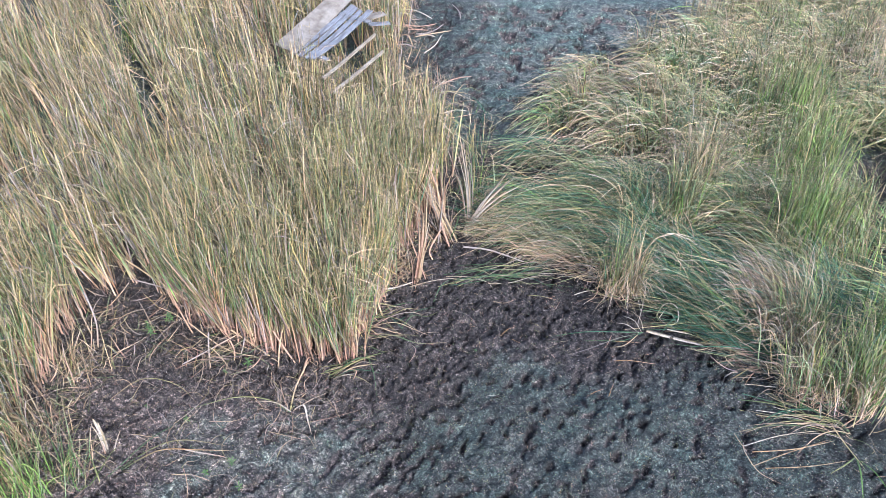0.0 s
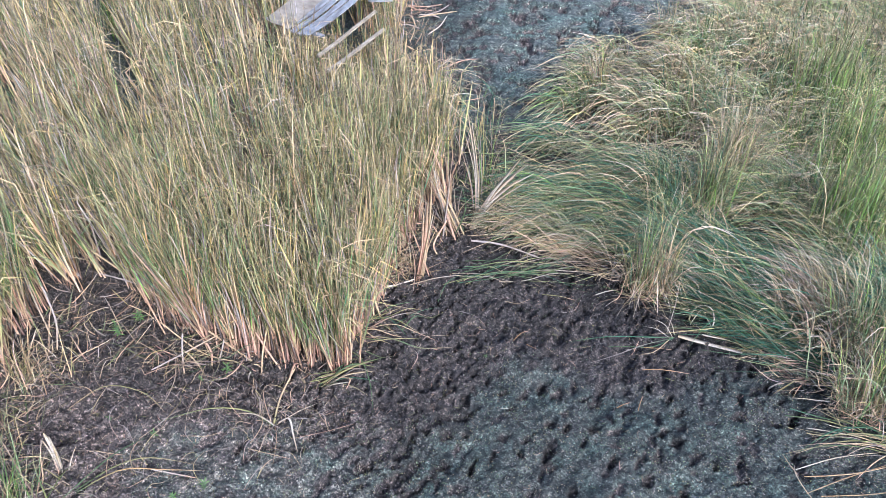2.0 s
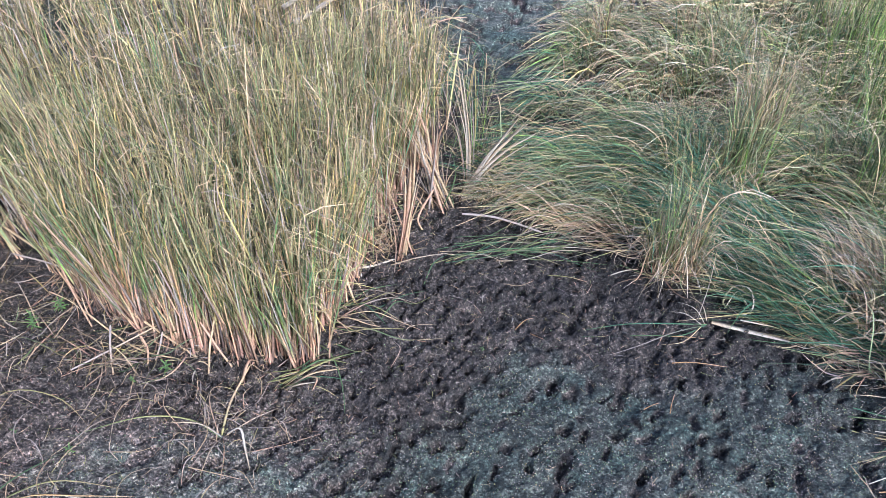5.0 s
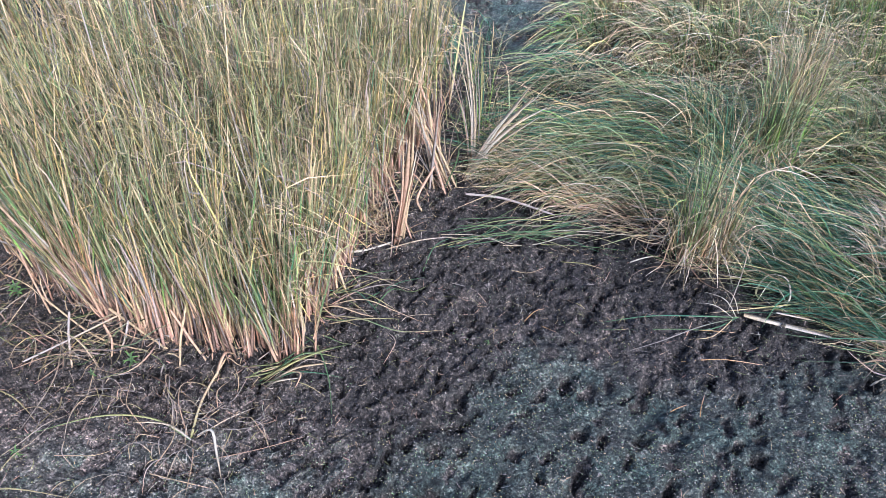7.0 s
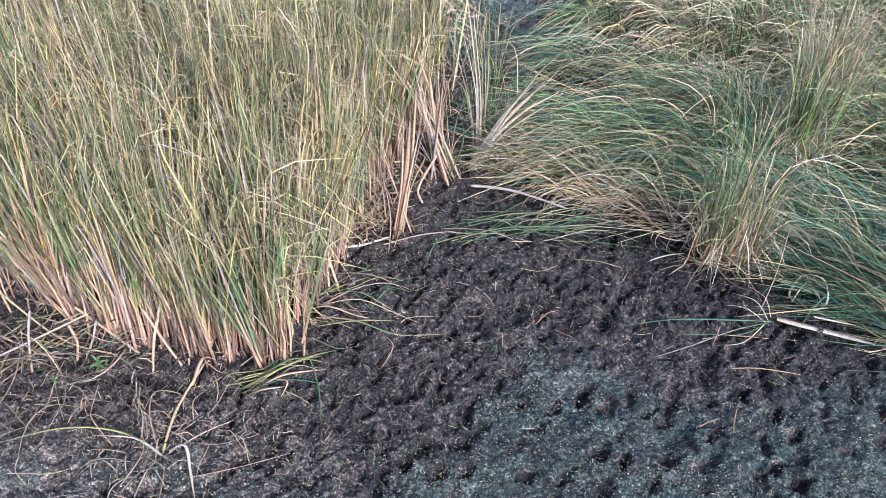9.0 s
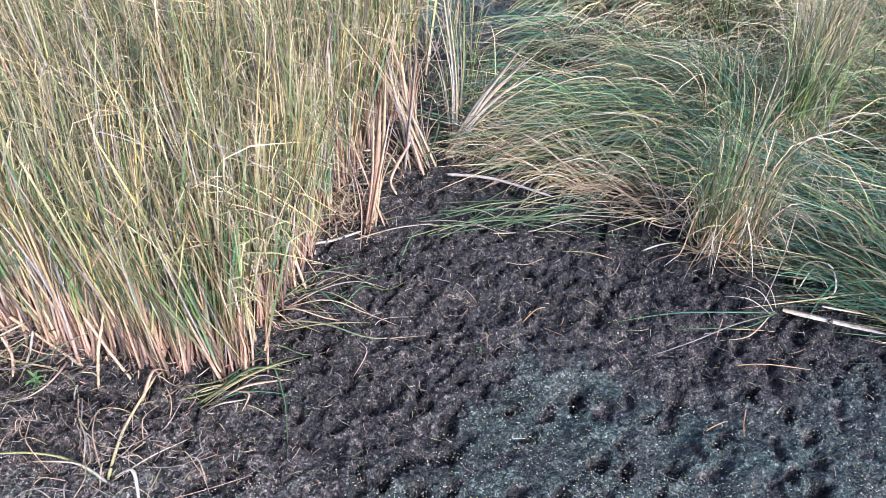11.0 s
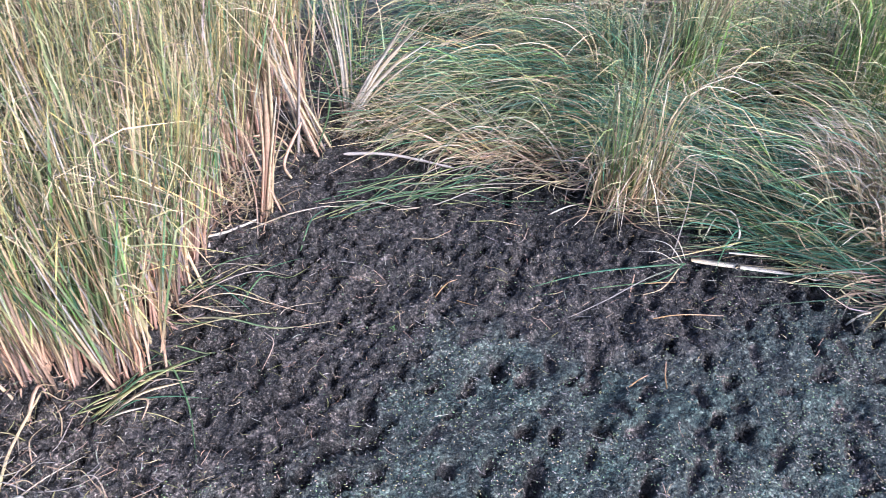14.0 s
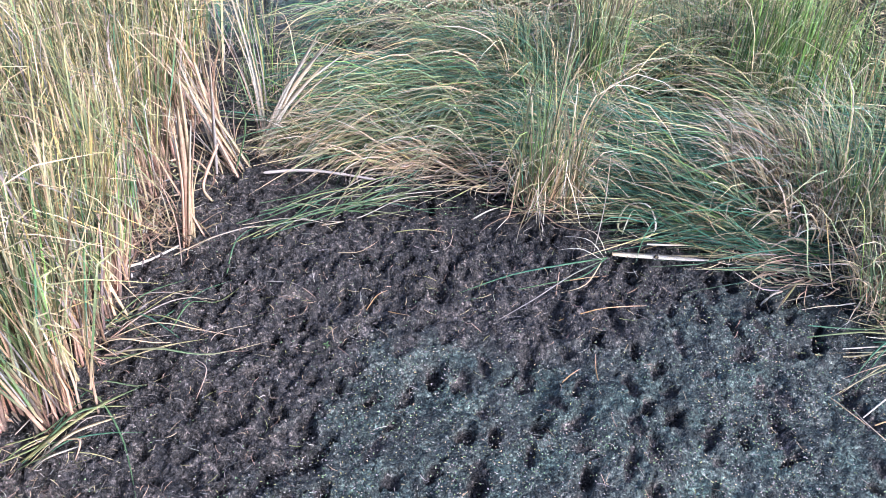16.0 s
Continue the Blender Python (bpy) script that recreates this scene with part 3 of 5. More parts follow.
def lodged_leaves(cx, cy, n, mood, az, rise, length, segs=8, wide=1.0, size=0.1, spread=0.32, lean=0.35, fall=0.15, dim=1.0):
    """Leaves that rise a little from the foot and then lie over towards az. rise: the share of their length in which they turn over."""
    xy = np.array([[cx, cy]]) + rng.normal(0, size, (n, 2))
    base = np.c_[xy, ground_z(xy[:, 0], xy[:, 1]) - 0.02]
    turn, foot, tilt = az + rng.normal(0, spread, n), az + rng.normal(0, 0.8, n), np.abs(rng.normal(lean, 0.22, n))
    start = rng.uniform(0.0, 0.22, n) * min(1.0, rise * 2)
    hook = np.c_[np.cos(turn), np.sin(turn), rng.normal(-fall, 0.2, n)]
    return arched(base, np.c_[tilt * np.cos(foot), tilt * np.sin(foot)], hook, start, start + rise * rng.uniform(0.9, 2.3, n), length * rng.uniform(0.55, 1.15, n), rng.uniform(0.005, 0.0115, n) * wide,
                  rng.uniform(-1.1, 1.1, n), colour_leaves(n, SEDGE_KINDS, MOODS[mood]) * dim, segs, 0.0, rng.uniform(0.0, 0.7, n), 0.85)


def upright_leaves(cx, cy, n, mood, tall, segs=9, wide=1.0, size=0.08, lean=0.13, az=0.0, spread=3.2, start=0.35, fall=0.3):
    """Leaves that stand up out of a tussock and nod over at the top."""
    xy = np.array([[cx, cy]]) + rng.normal(0, size, (n, 2))
    base = np.c_[xy, ground_z(xy[:, 0], xy[:, 1]) - 0.02]
    turn = az + rng.normal(0, spread, n)
    out = np.abs(rng.normal(lean, lean * 0.6, n))
    first = rng.uniform(start, start + 0.4, n)
    return arched(base, np.c_[out * np.cos(turn), out * np.sin(turn)], np.c_[np.cos(turn), np.sin(turn), -np.abs(rng.normal(fall, 0.3, n))], first, first + rng.uniform(0.35, 0.8, n), tall * rng.uniform(0.55, 1.12, n),
                  rng.uniform(0.006, 0.0125, n) * wide, rng.uniform(-1.0, 1.0, n), colour_leaves(n, SEDGE_KINDS, MOODS[mood]), segs, 0.0, rng.uniform(0, 0.6, n), 1.0)


def sedge_stand(centres, n, segs, wide):
    out = []
    for x, y in centres:
        f = lambda s, k=1.0: float(value_noise(np.array(x * k), np.array(y * k), s))
        low = min(max((8.9 - y) / 1.0, 0), 1) * min(max((x - 2.4) / 1.0, 0), 1)
        back = min(max((y - 9.4) / 2.6, 0), 1)
        aside = min(max((x - 2.5) / 0.8, 0), 1) * min(max((10.3 - y) / 1.0, 0), 1)
        az = math.pi + 0.12 - 0.75 * aside + 0.2 * back + (f(51, 0.9) - 0.5) * 0.9 + rng.normal(0, 0.2)
        tint = f(57, 0.8) + 0.7 * low + 0.16 * (1 - back) - 0.14 * back + rng.normal(0, 0.2)
        mood = "green" if tint > 0.46 else ("straw" if tint < 0.16 else ("pale" if tint < 0.3 else "mixed"))
        if low > 0.35 and rng.random() < 0.75:
            mood = "teal"
        elif 2.6 < x < 4.8 and y < 10.0 and rng.random() < 0.75:
            mood = "teal" if rng.random() < 0.45 else "green"
        elif x > 4.0 and y > 8.5 and rng.random() < 0.7:
            mood = "pale" if f(58, 0.7) > 0.5 else "mixed"
        # greener, darker leaf colours here, partly for the shade between reeds and sedge
        elif x < 2.3 and 9.5 < y < 11.9:
            mood = "green" if rng.random() < 0.55 else ("mixed" if rng.random() < 0.7 else "straw")
        elif y > 13.0 and rng.random() < 0.45:
            mood = "straw"
        stand = f(53, 1.3) + 0.25 * back + 0.3 * min(max((x - 4.6) / 1.0, 0), 1) * (1 - 0.5 * back) - 0.5 * low
        rise = 0.3 + 0.45 * min(max(stand - 0.35, 0), 0.8) - 0.08 * aside
        tall = (1.15 + 0.3 * f(52, 1.1)) * rng.uniform(0.85, 1.15)
        out.append(lodged_leaves(x, y, n, mood, az, rise, tall, segs, wide, 0.11, 0.34 - 0.08 * aside, 0.3 + 0.4 * aside, 0.12, 1.0 + 0.2 * back + 0.3 * min(max((x - 3.4) / 1.2, 0), 1)))
        if stand > 0.72 and low < 0.2:
            out.append(upright_leaves(x, y, n // 2, mood, tall * 0.95, segs, wide, 0.08, 0.2, az, 1.1, 0.25))
        out.append(tussock_leaves(x, y, 5, "dead", az, 1.0, 0.6, 0.7, 0.6, 6, wide, 0.13))
    return joined(*out)


sedge_bed = tagged(new("sedge_bed"), "green and straw sedge leaves lodged over by wind", "grass", kind="stuff")
c = scatter(ragged(SEDGE), 1350)
hollow = (np.hypot((c[:, 0] - 1.75) / 0.6, (c[:, 1] - 10.8) / 0.36) < 1) | (np.hypot((c[:, 0] - 2.6) / 0.42, (c[:, 1] - 8.6) / 0.45) < 1) | (np.hypot((c[:, 0] - 4.6) / 0.65, (c[:, 1] - 7.7) / 0.4) < 1)
c = c[~hollow]
c = c[value_noise(c[:, 0] * 1.9, c[:, 1] * 1.9, 61) * 0.6 + value_noise(c[:, 0] * 4.1, c[:, 1] * 4.1, 62) * 0.4 > 0.33]
nearer = (c[:, 1] < 11.4) & (c[:, 0] < 6.4)
mud_gap = np.hypot((c[:, 0] - 7.1) / 0.85, (c[:, 1] - 11.0) / 1.7) < 1
leaf_part("sedge_mass", joined(sedge_stand(c[nearer], 58, 9, 1.0), sedge_stand(c[~nearer & ~mud_gap], 30, 7, 1.5)), sedge_bed)["kind"] = "stuff"

# single leaves along the open edge, each by itself
blade_meshes = []
for k in range(24):
    one = np.ones(1)
    g = strips(np.array([[0, 0, -0.02]]), 0 * one, one * rng.uniform(0.6, 1.1), one * rng.uniform(0.5, 0.9), one * rng.uniform(0.4, 1.0), one * rng.uniform(0.9, 1.6), one * rng.uniform(0.008, 0.014),
               rng.uniform(-0.8, 0.8, 1), colour_leaves(1, SEDGE_KINDS, MOODS["teal" if k % 3 else "mixed"]), 12, 0.18, rng.normal(0, 0.4, 1))
    blade_meshes.append(quads_mesh("sedge_leaf", *g, LEAF))
EDGE_R = [(0.8, 9.75), (1.4, 9.5), (2.0, 9.15), (2.45, 8.9), (3.0, 8.55), (3.6, 8.15), (4.05, 7.65), (4.4, 7.4)]
run_r = np.cumsum([0] + [math.hypot(b[0] - a[0], b[1] - a[1]) for a, b in zip(EDGE_R, EDGE_R[1:])])
for k in range(270):
    f, d = rng.uniform(0, run_r[-1]), abs(rng.normal(0, 0.3))
    x, y = np.interp(f, run_r, [p[0] for p in EDGE_R]) + 0.6 * d, np.interp(f, run_r, [p[1] for p in EDGE_R]) + 0.8 * d
    ob = new("sedge_leaf", blade_meshes[int(rng.integers(24))])
    ob.matrix_basis = pose(x, y, float(ground_z(x, y)), 0, 0, 180 - 30 * min(max((x - 2.5) / 0.8, 0), 1) + rng.normal(0, 18))
    ob.parent = sedge_bed

# ---- tussocks that stand out by themselves ----
def grass_tussock(label, cx, cy, green, dry, tall, mood="mixed", size=0.1, lean=0.13, az=0.0, spread=3.2, skirt="faded", wide=1.0):
    t = tagged(new("grass_tussock"), label, "grass tussock", "tussocks along the mud")
    if green:
        leaf_part("leaves", upright_leaves(cx, cy, green, mood, tall, 9, 1.0, size, lean, az, spread), t)
    if dry:
        leaf_part("dead_leaves", joined(upright_leaves(cx, cy, dry * 2 // 3, skirt, tall * 0.6, 7, wide, size * 1.1, lean * 1.6, az, spread, 0.2, 0.7),
                                        tussock_leaves(cx, cy, dry // 3, skirt, az, spread, 0.8, 0.6, tall * 0.4, 6, 1.0, size * 1.4)), t, "dry straw-coloured dead leaves")
    return t


grass_tussock("upright yellow-green sedge tussock with dry straw skirt", 2.46, 8.36, 76, 120, 1.75, "pale", 0.07, 0.18)
grass_tussock("upright yellow-green sedge tussock with dry straw skirt", 2.72, 8.34, 44, 170, 1.55, "straw", 0.06, 0.16)
grass_tussock("brown-footed sedge tussock standing in lodged sedge", 3.6, 9.95, 220, 150, 1.6, "mixed", 0.1, 0.18, skirt="rust")
grass_tussock("brown-footed sedge tussock standing in lodged sedge", 4.0, 10.6, 240, 110, 1.65, "straw", 0.13, 0.2, skirt="rust")
grass_tussock("large sedge tussock with pinkish dead base", 4.6, 6.72, 150, 420, 1.1, "pale", 0.15, 0.32, 1.9, 1.1)
grass_tussock("large sedge tussock with pinkish dead base", 5.15, 6.6, 220, 420, 1.35, "bright", 0.17, 0.26, 1.3, 1.2)
grass_tussock("large sedge tussock with pinkish dead base", 4.85, 7.6, 200, 260, 1.25, "pale", 0.16, 0.35, 2.6, 1.2)
for x, y in ((4.35, 7.5), (4.55, 7.75), (4.8, 7.9), (4.95, 7.7)):
    grass_tussock("broken pinkish dead sedge stubble under lodged leaves", x, y, 0, 80, 1.0, "faded", 0.12, 0.4, 2.7, 0.7, "faded", 1.6)
grass_tussock("bright green upright sedge tussock", 5.3, 9.4, 420, 60, 1.9, "vivid", 0.25, 0.12)
grass_tussock("bright green upright sedge tussock", 5.65, 10.7, 380, 40, 1.95, "vivid", 0.27, 0.12)
grass_tussock("bright green upright sedge tussock", 5.9, 12.5, 380, 40, 2.0, "vivid", 0.3, 0.13)
grass_tussock("bright green upright sedge tussock", 5.7, 7.1, 420, 120, 1.7, "vivid", 0.25, 0.18, 2.4, 1.8)
grass_tussock("yellow-green sedge tussock beside the channel", 2.35, 13.1, 160, 80, 1.1, "straw", 0.12, 0.2)
grass_tussock("yellow-green sedge tussock beside the channel", 4.0, 12.4, 180, 70, 1.35, "pale", 0.16, 0.18)
grass_tussock("low olive sedge tuft at the foot of the dead reeds", 0.95, 9.68, 150, 60, 0.55, "mixed", 0.12, 0.7, 3.3, 0.5)
grass_tussock("low olive sedge tuft at the foot of the dead reeds", 0.72, 9.6, 110, 50, 0.45, "straw", 0.09, 0.7, 3.3, 0.6)
grass_tussock("thin green rushes at the mud's near edge", -4.0, 4.7, 120, 50, 1.0, "vivid", 0.16, 0.3, 1.6, 1.4)
grass_tussock("thin green rushes at the mud's near edge", -3.62, 4.95, 46, 20, 0.9, "bright", 0.12, 0.45, 1.2, 1.0)
grass_tussock("pale dry reed stubble beside the clump", -4.25, 5.5, 60, 130, 1.0, "straw", 0.16, 0.25)
grass_tussock("pale dry reed stubble beside the clump", -4.2, 6.5, 30, 110, 0.9, "straw", 0.16, 0.3, 0.6, 1.2)
grass_tussock("broad green reed shoots standing among dry reeds", -6.1, 14.6, 60, 0, 1.9, "vivid", 0.12, 0.12)
grass_tussock("broad green reed shoots standing among dry reeds", -7.6, 13.6, 60, 0, 1.9, "bright", 0.2, 0.12)
grass_tussock("yellow-green reed shoots at the channel's edge", -0.35, 11.4, 110, 40, 1.6, "bright", 0.16, 0.1)
grass_tussock("green rushes along the muddy channel", 0.45, 11.4, 60, 40, 0.9, "green", 0.2, 0.3)
grass_tussock("green rushes along the muddy channel", 0.5, 12.6, 50, 40, 0.6, "teal", 0.25, 0.6)
grass_tussock("green rushes along the muddy channel", 0.62, 10.4, 50, 50, 1.0, "mixed", 0.16, 0.25)
grass_tussock("tall dry grass standing by the far channel", 5.4, 16.6, 160, 120, 1.5, "straw", 0.2, 0.12)
grass_tussock("tall dry grass standing by the far channel", 6.3, 16.9, 180, 140, 1.6, "straw", 0.26, 0.12)
grass_tussock("tall dry grass standing by the far channel", 4.1, 16.0, 36, 20, 1.0, "straw", 0.12, 0.1)
grass_tussock("tall dry grass beside the sedge", 7.7, 13.6, 200, 160, 1.5, "faded", 0.35, 0.18)
grass_tussock("tall dry grass beside the sedge", 8.3, 15.0, 220, 160, 1.6, "straw", 0.4, 0.16)

# low mats of dead leaves along the edge of the sedge and under the reeds


def mat(points, n, length, az, spread, mood="dead", lift=0.0, size=0.12, dim=0.8):
    return joined(*[tussock_leaves(x, y, n, mood, az, spread, 1.25 - lift, 0.35 + lift, length, 6, 1.05, size, dim) for x, y in points])


mats = [mat([(1.2, 9.45), (1.5, 9.3), (1.8, 9.15), (2.1, 8.95), (2.3, 8.8), (1.65, 9.05)], 66, 0.85, math.pi, 0.35, "faded", 0.4, 0.12, 1.0),
        mat([(0.85, 9.6), (1.05, 9.65), (1.3, 9.6)], 60, 0.6, math.pi + 0.5, 0.4, "mixed", 0.4),
        mat([(3.4, 8.2), (3.7, 7.95), (3.9, 7.7), (3.6, 7.8), (4.1, 7.4)], 60, 0.95, 2.75, 0.25, "teal", 0.15),
        mat([(3.8, 7.45), (3.95, 7.25), (4.1, 7.05), (4.0, 7.1)], 26, 0.45, 2.75, 0.6, "dead", 0.1),
        mat([(3.7, 8.15), (3.95, 8.1), (4.2, 7.95), (4.35, 7.7)], 60, 0.85, 2.7, 0.4, "teal", 0.5),
        mat([(4.3, 8.1), (4.5, 8.2), (4.7, 8.1), (4.9, 8.25), (4.6, 8.35), (4.4, 7.9), (4.8, 8.0)], 95, 0.9, 2.6, 0.4, "faded", 0.85, 0.12, 1.0),
        mat([(-2.6, 7.05), (-3.0, 7.35), (-3.4, 7.6), (-3.8, 7.8), (-4.2, 7.7), (-3.5, 7.3), (-2.2, 6.9)], 22, 0.5, 0.3, 2.0, "dead", 0.2, 0.2),
        mat([(-0.45, 8.6), (-0.55, 8.45), (-0.4, 8.8), (-0.6, 8.75), (-0.3, 8.55)], 36, 0.42, 0.2, 2.4, "rust", 0.6, 0.09),
        mat([(-0.2, 9.2), (-0.05, 9.4), (-0.3, 9.3), (0.1, 9.35), (0.2, 9.5)], 16, 0.4, 0.2, 2.4, "straw", 0.5, 0.1),
        mat([(-2.6, 6.85), (-2.9, 7.05), (-2.3, 6.9), (-3.2, 7.0), (-2.75, 6.7)], 16, 0.6, 0.6, 1.6, "straw", 0.35, 0.14),
        mat([(-0.9, 15.2), (-1.1, 15.8), (-0.8, 16.4), (-0.9, 14.6), (-0.5, 14.2), (-1.0, 17.2), (0.0, 13.2), (-0.2, 13.8)], 34, 0.75, 0.2, 2.4, "dead", 0.3, 0.25),
        joined(*[lodged_leaves(x, y, 46, "teal", 2.8, 0.12, 1.25, 8, 1.05, 0.12, 0.2, 0.8, 0.25) for x, y in ((3.9, 7.75), (4.15, 7.6), (4.35, 7.4), (4.2, 7.25), (4.5, 7.2), (3.75, 7.95), (4.6, 7.5), (4.4, 7.85))]),
        mat([(-4.3, 6.3), (-4.1, 5.9), (-3.9, 6.6), (-4.1, 7.3)], 30, 0.5, 0.0, 2.5, "straw", 0.3, 0.15)]
m = 560     # crumbled sheath bits round the feet of the reeds
f = rng.uniform(0, run[-1], m)
b = np.c_[np.interp(f, run, [p[0] for p in EDGE]), np.interp(f, run, [p[1] for p in EDGE])] + rng.normal(0, 0.11, (m, 2))
mats.append(strips(np.c_[b, ground_z(b[:, 0], b[:, 1])], rng.uniform(0, 6.28, m), rng.uniform(0.3, 1.5, m), rng.normal(0.3, 0.4, m), np.ones(m), rng.uniform(0.03, 0.14, m), rng.uniform(0.006, 0.016, m),
                   rng.uniform(-1, 1, m), colour_leaves(m, [(BROWN, GREY, GREY, GREY), (PINK,) * 4, (BROWN,) * 4, (STRAW,) * 4], [5, 3, 4, 2]), 4))
for g in mats:
    tagged(new("dead_thatch", quads_mesh("dead_thatch", *g, LEAF)), "matted pinkish dead leaves lying along the mud", "dead leaves", kind="stuff")


# ---- single fallen leaves, stalks and straws ----
def smooth_line(points, k=14):
    """A rounded line through the given places; heights count from the mud."""
    p = np.array([(x, y, float(ground_z(x, y)) + z) for x, y, z in points])
    t = np.linspace(0, len(p) - 1, k)
    out = []
    for v in t:
        i = min(int(v), len(p) - 2)
        f = v - i
        a, b, c, d = p[max(i - 1, 0)], p[i], p[i + 1], p[min(i + 2, len(p) - 1)]
        out.append(0.5 * (2 * b + (c - a) * f + (2 * a - 5 * b + 4 * c - d) * f * f + (3 * b - a - 3 * c + d) * f ** 3))
    return np.array(out)


def ribbon(points, width, cols, k=14, keel=0.22, tip=0.1):
    """A single leaf along a line, with a keel, a broad middle and a pointed tip."""
    pos = smooth_line(points, k)
    tan = np.gradient(pos, axis=0)
    side = np.cross(tan, np.array([0, 0, 1.0])) + np.array([1e-6, 0, 0])
    side /= np.linalg.norm(side, axis=1, keepdims=True)
    s = np.linspace(0, 1, k)
    w = (0.85 * width * np.interp(s, [0, 0.2, 0.7, 1], [0.7, 1, 0.8, tip]))[:, None]
    up = np.cross(side, tan)
    up /= np.linalg.norm(up, axis=1, keepdims=True) + 1e-9
    rows = np.stack([pos - side * w / 2, pos - up * w * keel, pos + side * w / 2, pos + up * w * 0.05], 1)
    c = np.array(cols) * rng.uniform(0.72, 1.05)
    col = np.stack([np.interp(s, np.linspace(0, 1, len(c)), c[:, j]) for j in range(3)], -1)
    idx = np.arange(k * 4).reshape(k, 4)
    q = np.stack([idx[:-1], np.roll(idx, -1, 1)[:-1], np.roll(idx, -1, 1)[1:], idx[1:]], -1).reshape(-1, 4)
    return rows.reshape(-1, 3), q, np.repeat(col, 4, 0)


def stalk(points, radius, cols, k=12, taper=0.6, sides=7):
    pos = smooth_line(points, k)[None]
    s = np.linspace(0, 1, k)
    rad = (radius * (1 - (1 - taper) * s) * (1 + 0.12 * np.sin(s * 29)))[None]
    rad[:, 0] *= 0.55
    rad[:, -1] *= 0.5
    c = np.array(cols)
    col = np.stack([np.interp(s, np.linspace(0, 1, len(c)), c[:, j]) for j in range(3)], -1)[None]
    return tubes(pos, rad, col, sides)


def fallen(name, label, category, pieces, group=""):
    """A fallen plant: pieces of (part name, geometry); a single piece is the thing itself."""
    if len(pieces) == 1:
        return tagged(new(name, quads_mesh(name, *pieces[0][1], LEAF)), label, category, group)
    t = tagged(new(name), label, category, group)
    first = None
    for part_name, g in pieces:
        ob = leaf_part(part_name, g, first if part_name == "sheath" else t)
        first = first or ob
    return t


Z = 0.03
# broken cattail with a pale flat stalk and green leaves, lying on the mud
fallen("broken_cattail", "pale broken cattail stalk with green leaves on mud", "fallen reed", [
    ("stalk", ribbon([(2.82, 7.62, 0.11), (3.5, 7.4, 0.1)], 0.075, [STRAW, PALE, GREY], 18, 0.3, 0.35)),
    ("sheath", ribbon([(3.06, 7.57, 0.13), (3.36, 7.5, 0.12)], 0.03, [PALE, STRAW], 12, 0.3, 0.3)),
    ("leaf", ribbon([(2.78, 7.61, 0.05), (2.4, 7.54, 0.05), (2.0, 7.55, 0.04), (1.58, 7.46, 0.03)], 0.024, [GREEN, BLUE, GREEN], 16)),
    ("leaf", ribbon([(2.76, 7.6, 0.05), (2.5, 7.44, 0.07), (2.2, 7.42, 0.05), (1.55, 7.36, 0.03)], 0.016, [BLUE, GREEN, GREEN], 16)),
    ("leaf", ribbon([(2.74, 7.58, 0.05), (2.4, 7.4, 0.08), (2.05, 7.26, 0.05), (1.66, 7.1, 0.03)], 0.014, [GREEN, GREY, GREY], 16)),
    ("leaf", ribbon([(2.76, 7.62, 0.05), (2.66, 7.72, 0.1), (2.52, 7.86, 0.1)], 0.012, [PALE, PALE], 8)),
    ("leaf", ribbon([(2.78, 7.64, 0.05), (2.74, 7.76, 0.1), (2.64, 7.9, 0.12)], 0.010, [PALE, STRAW], 8)),
    ("leaf", ribbon([(2.72, 7.58, 0.04), (2.56, 7.64, 0.08), (2.42, 7.72, 0.06)], 0.010, [PALE, PALE], 8)),
    ("leaf", ribbon([(2.7, 7.55, 0.05), (2.5, 7.36, 0.06), (2.28, 7.3, 0.03)], 0.012, [STRAW, STRAW], 9))])
fallen("curled_leaf", "dry pale reed leaf curled into a loop", "fallen leaf", [
    ("leaf", ribbon([(3.02, 7.78, 0.02), (3.0, 7.92, 0.10), (3.1, 8.02, 0.16), (3.22, 7.92, 0.17), (3.24, 7.78, 0.12), (3.12, 7.72, 0.05), (3.0, 7.8, 0.1)], 0.022, [LIME, PALE, PALE], 26)),
    ("leaf", ribbon([(3.05, 7.95, 0.08), (3.16, 7.86, 0.14), (3.24, 7.76, 0.05)], 0.014, [GREEN, PALE], 10)),
    ("leaf", ribbon([(3.0, 7.84, 0.06), (3.12, 7.94, 0.2), (3.2, 7.84, 0.04)], 0.012, [PALE, LIME], 10))])
fallen("fallen_stalk", "long grey reed stalk lying on wet peat", "fallen reed", [("stalk", stalk([(0.42, 9.12, 0.11), (0.8, 9.04, 0.12), (1.28, 8.82, 0.1)], 0.015, [GREY, GREY, GREY]))])
fallen("fallen_stalk", "pale flat stick beside the reed clump", "fallen reed", [("stalk", stalk([(-0.72, 8.22, 0.06), (-0.5, 8.3, 0.06), (-0.26, 8.38, 0.05)], 0.013, [PALE, PALE]))])
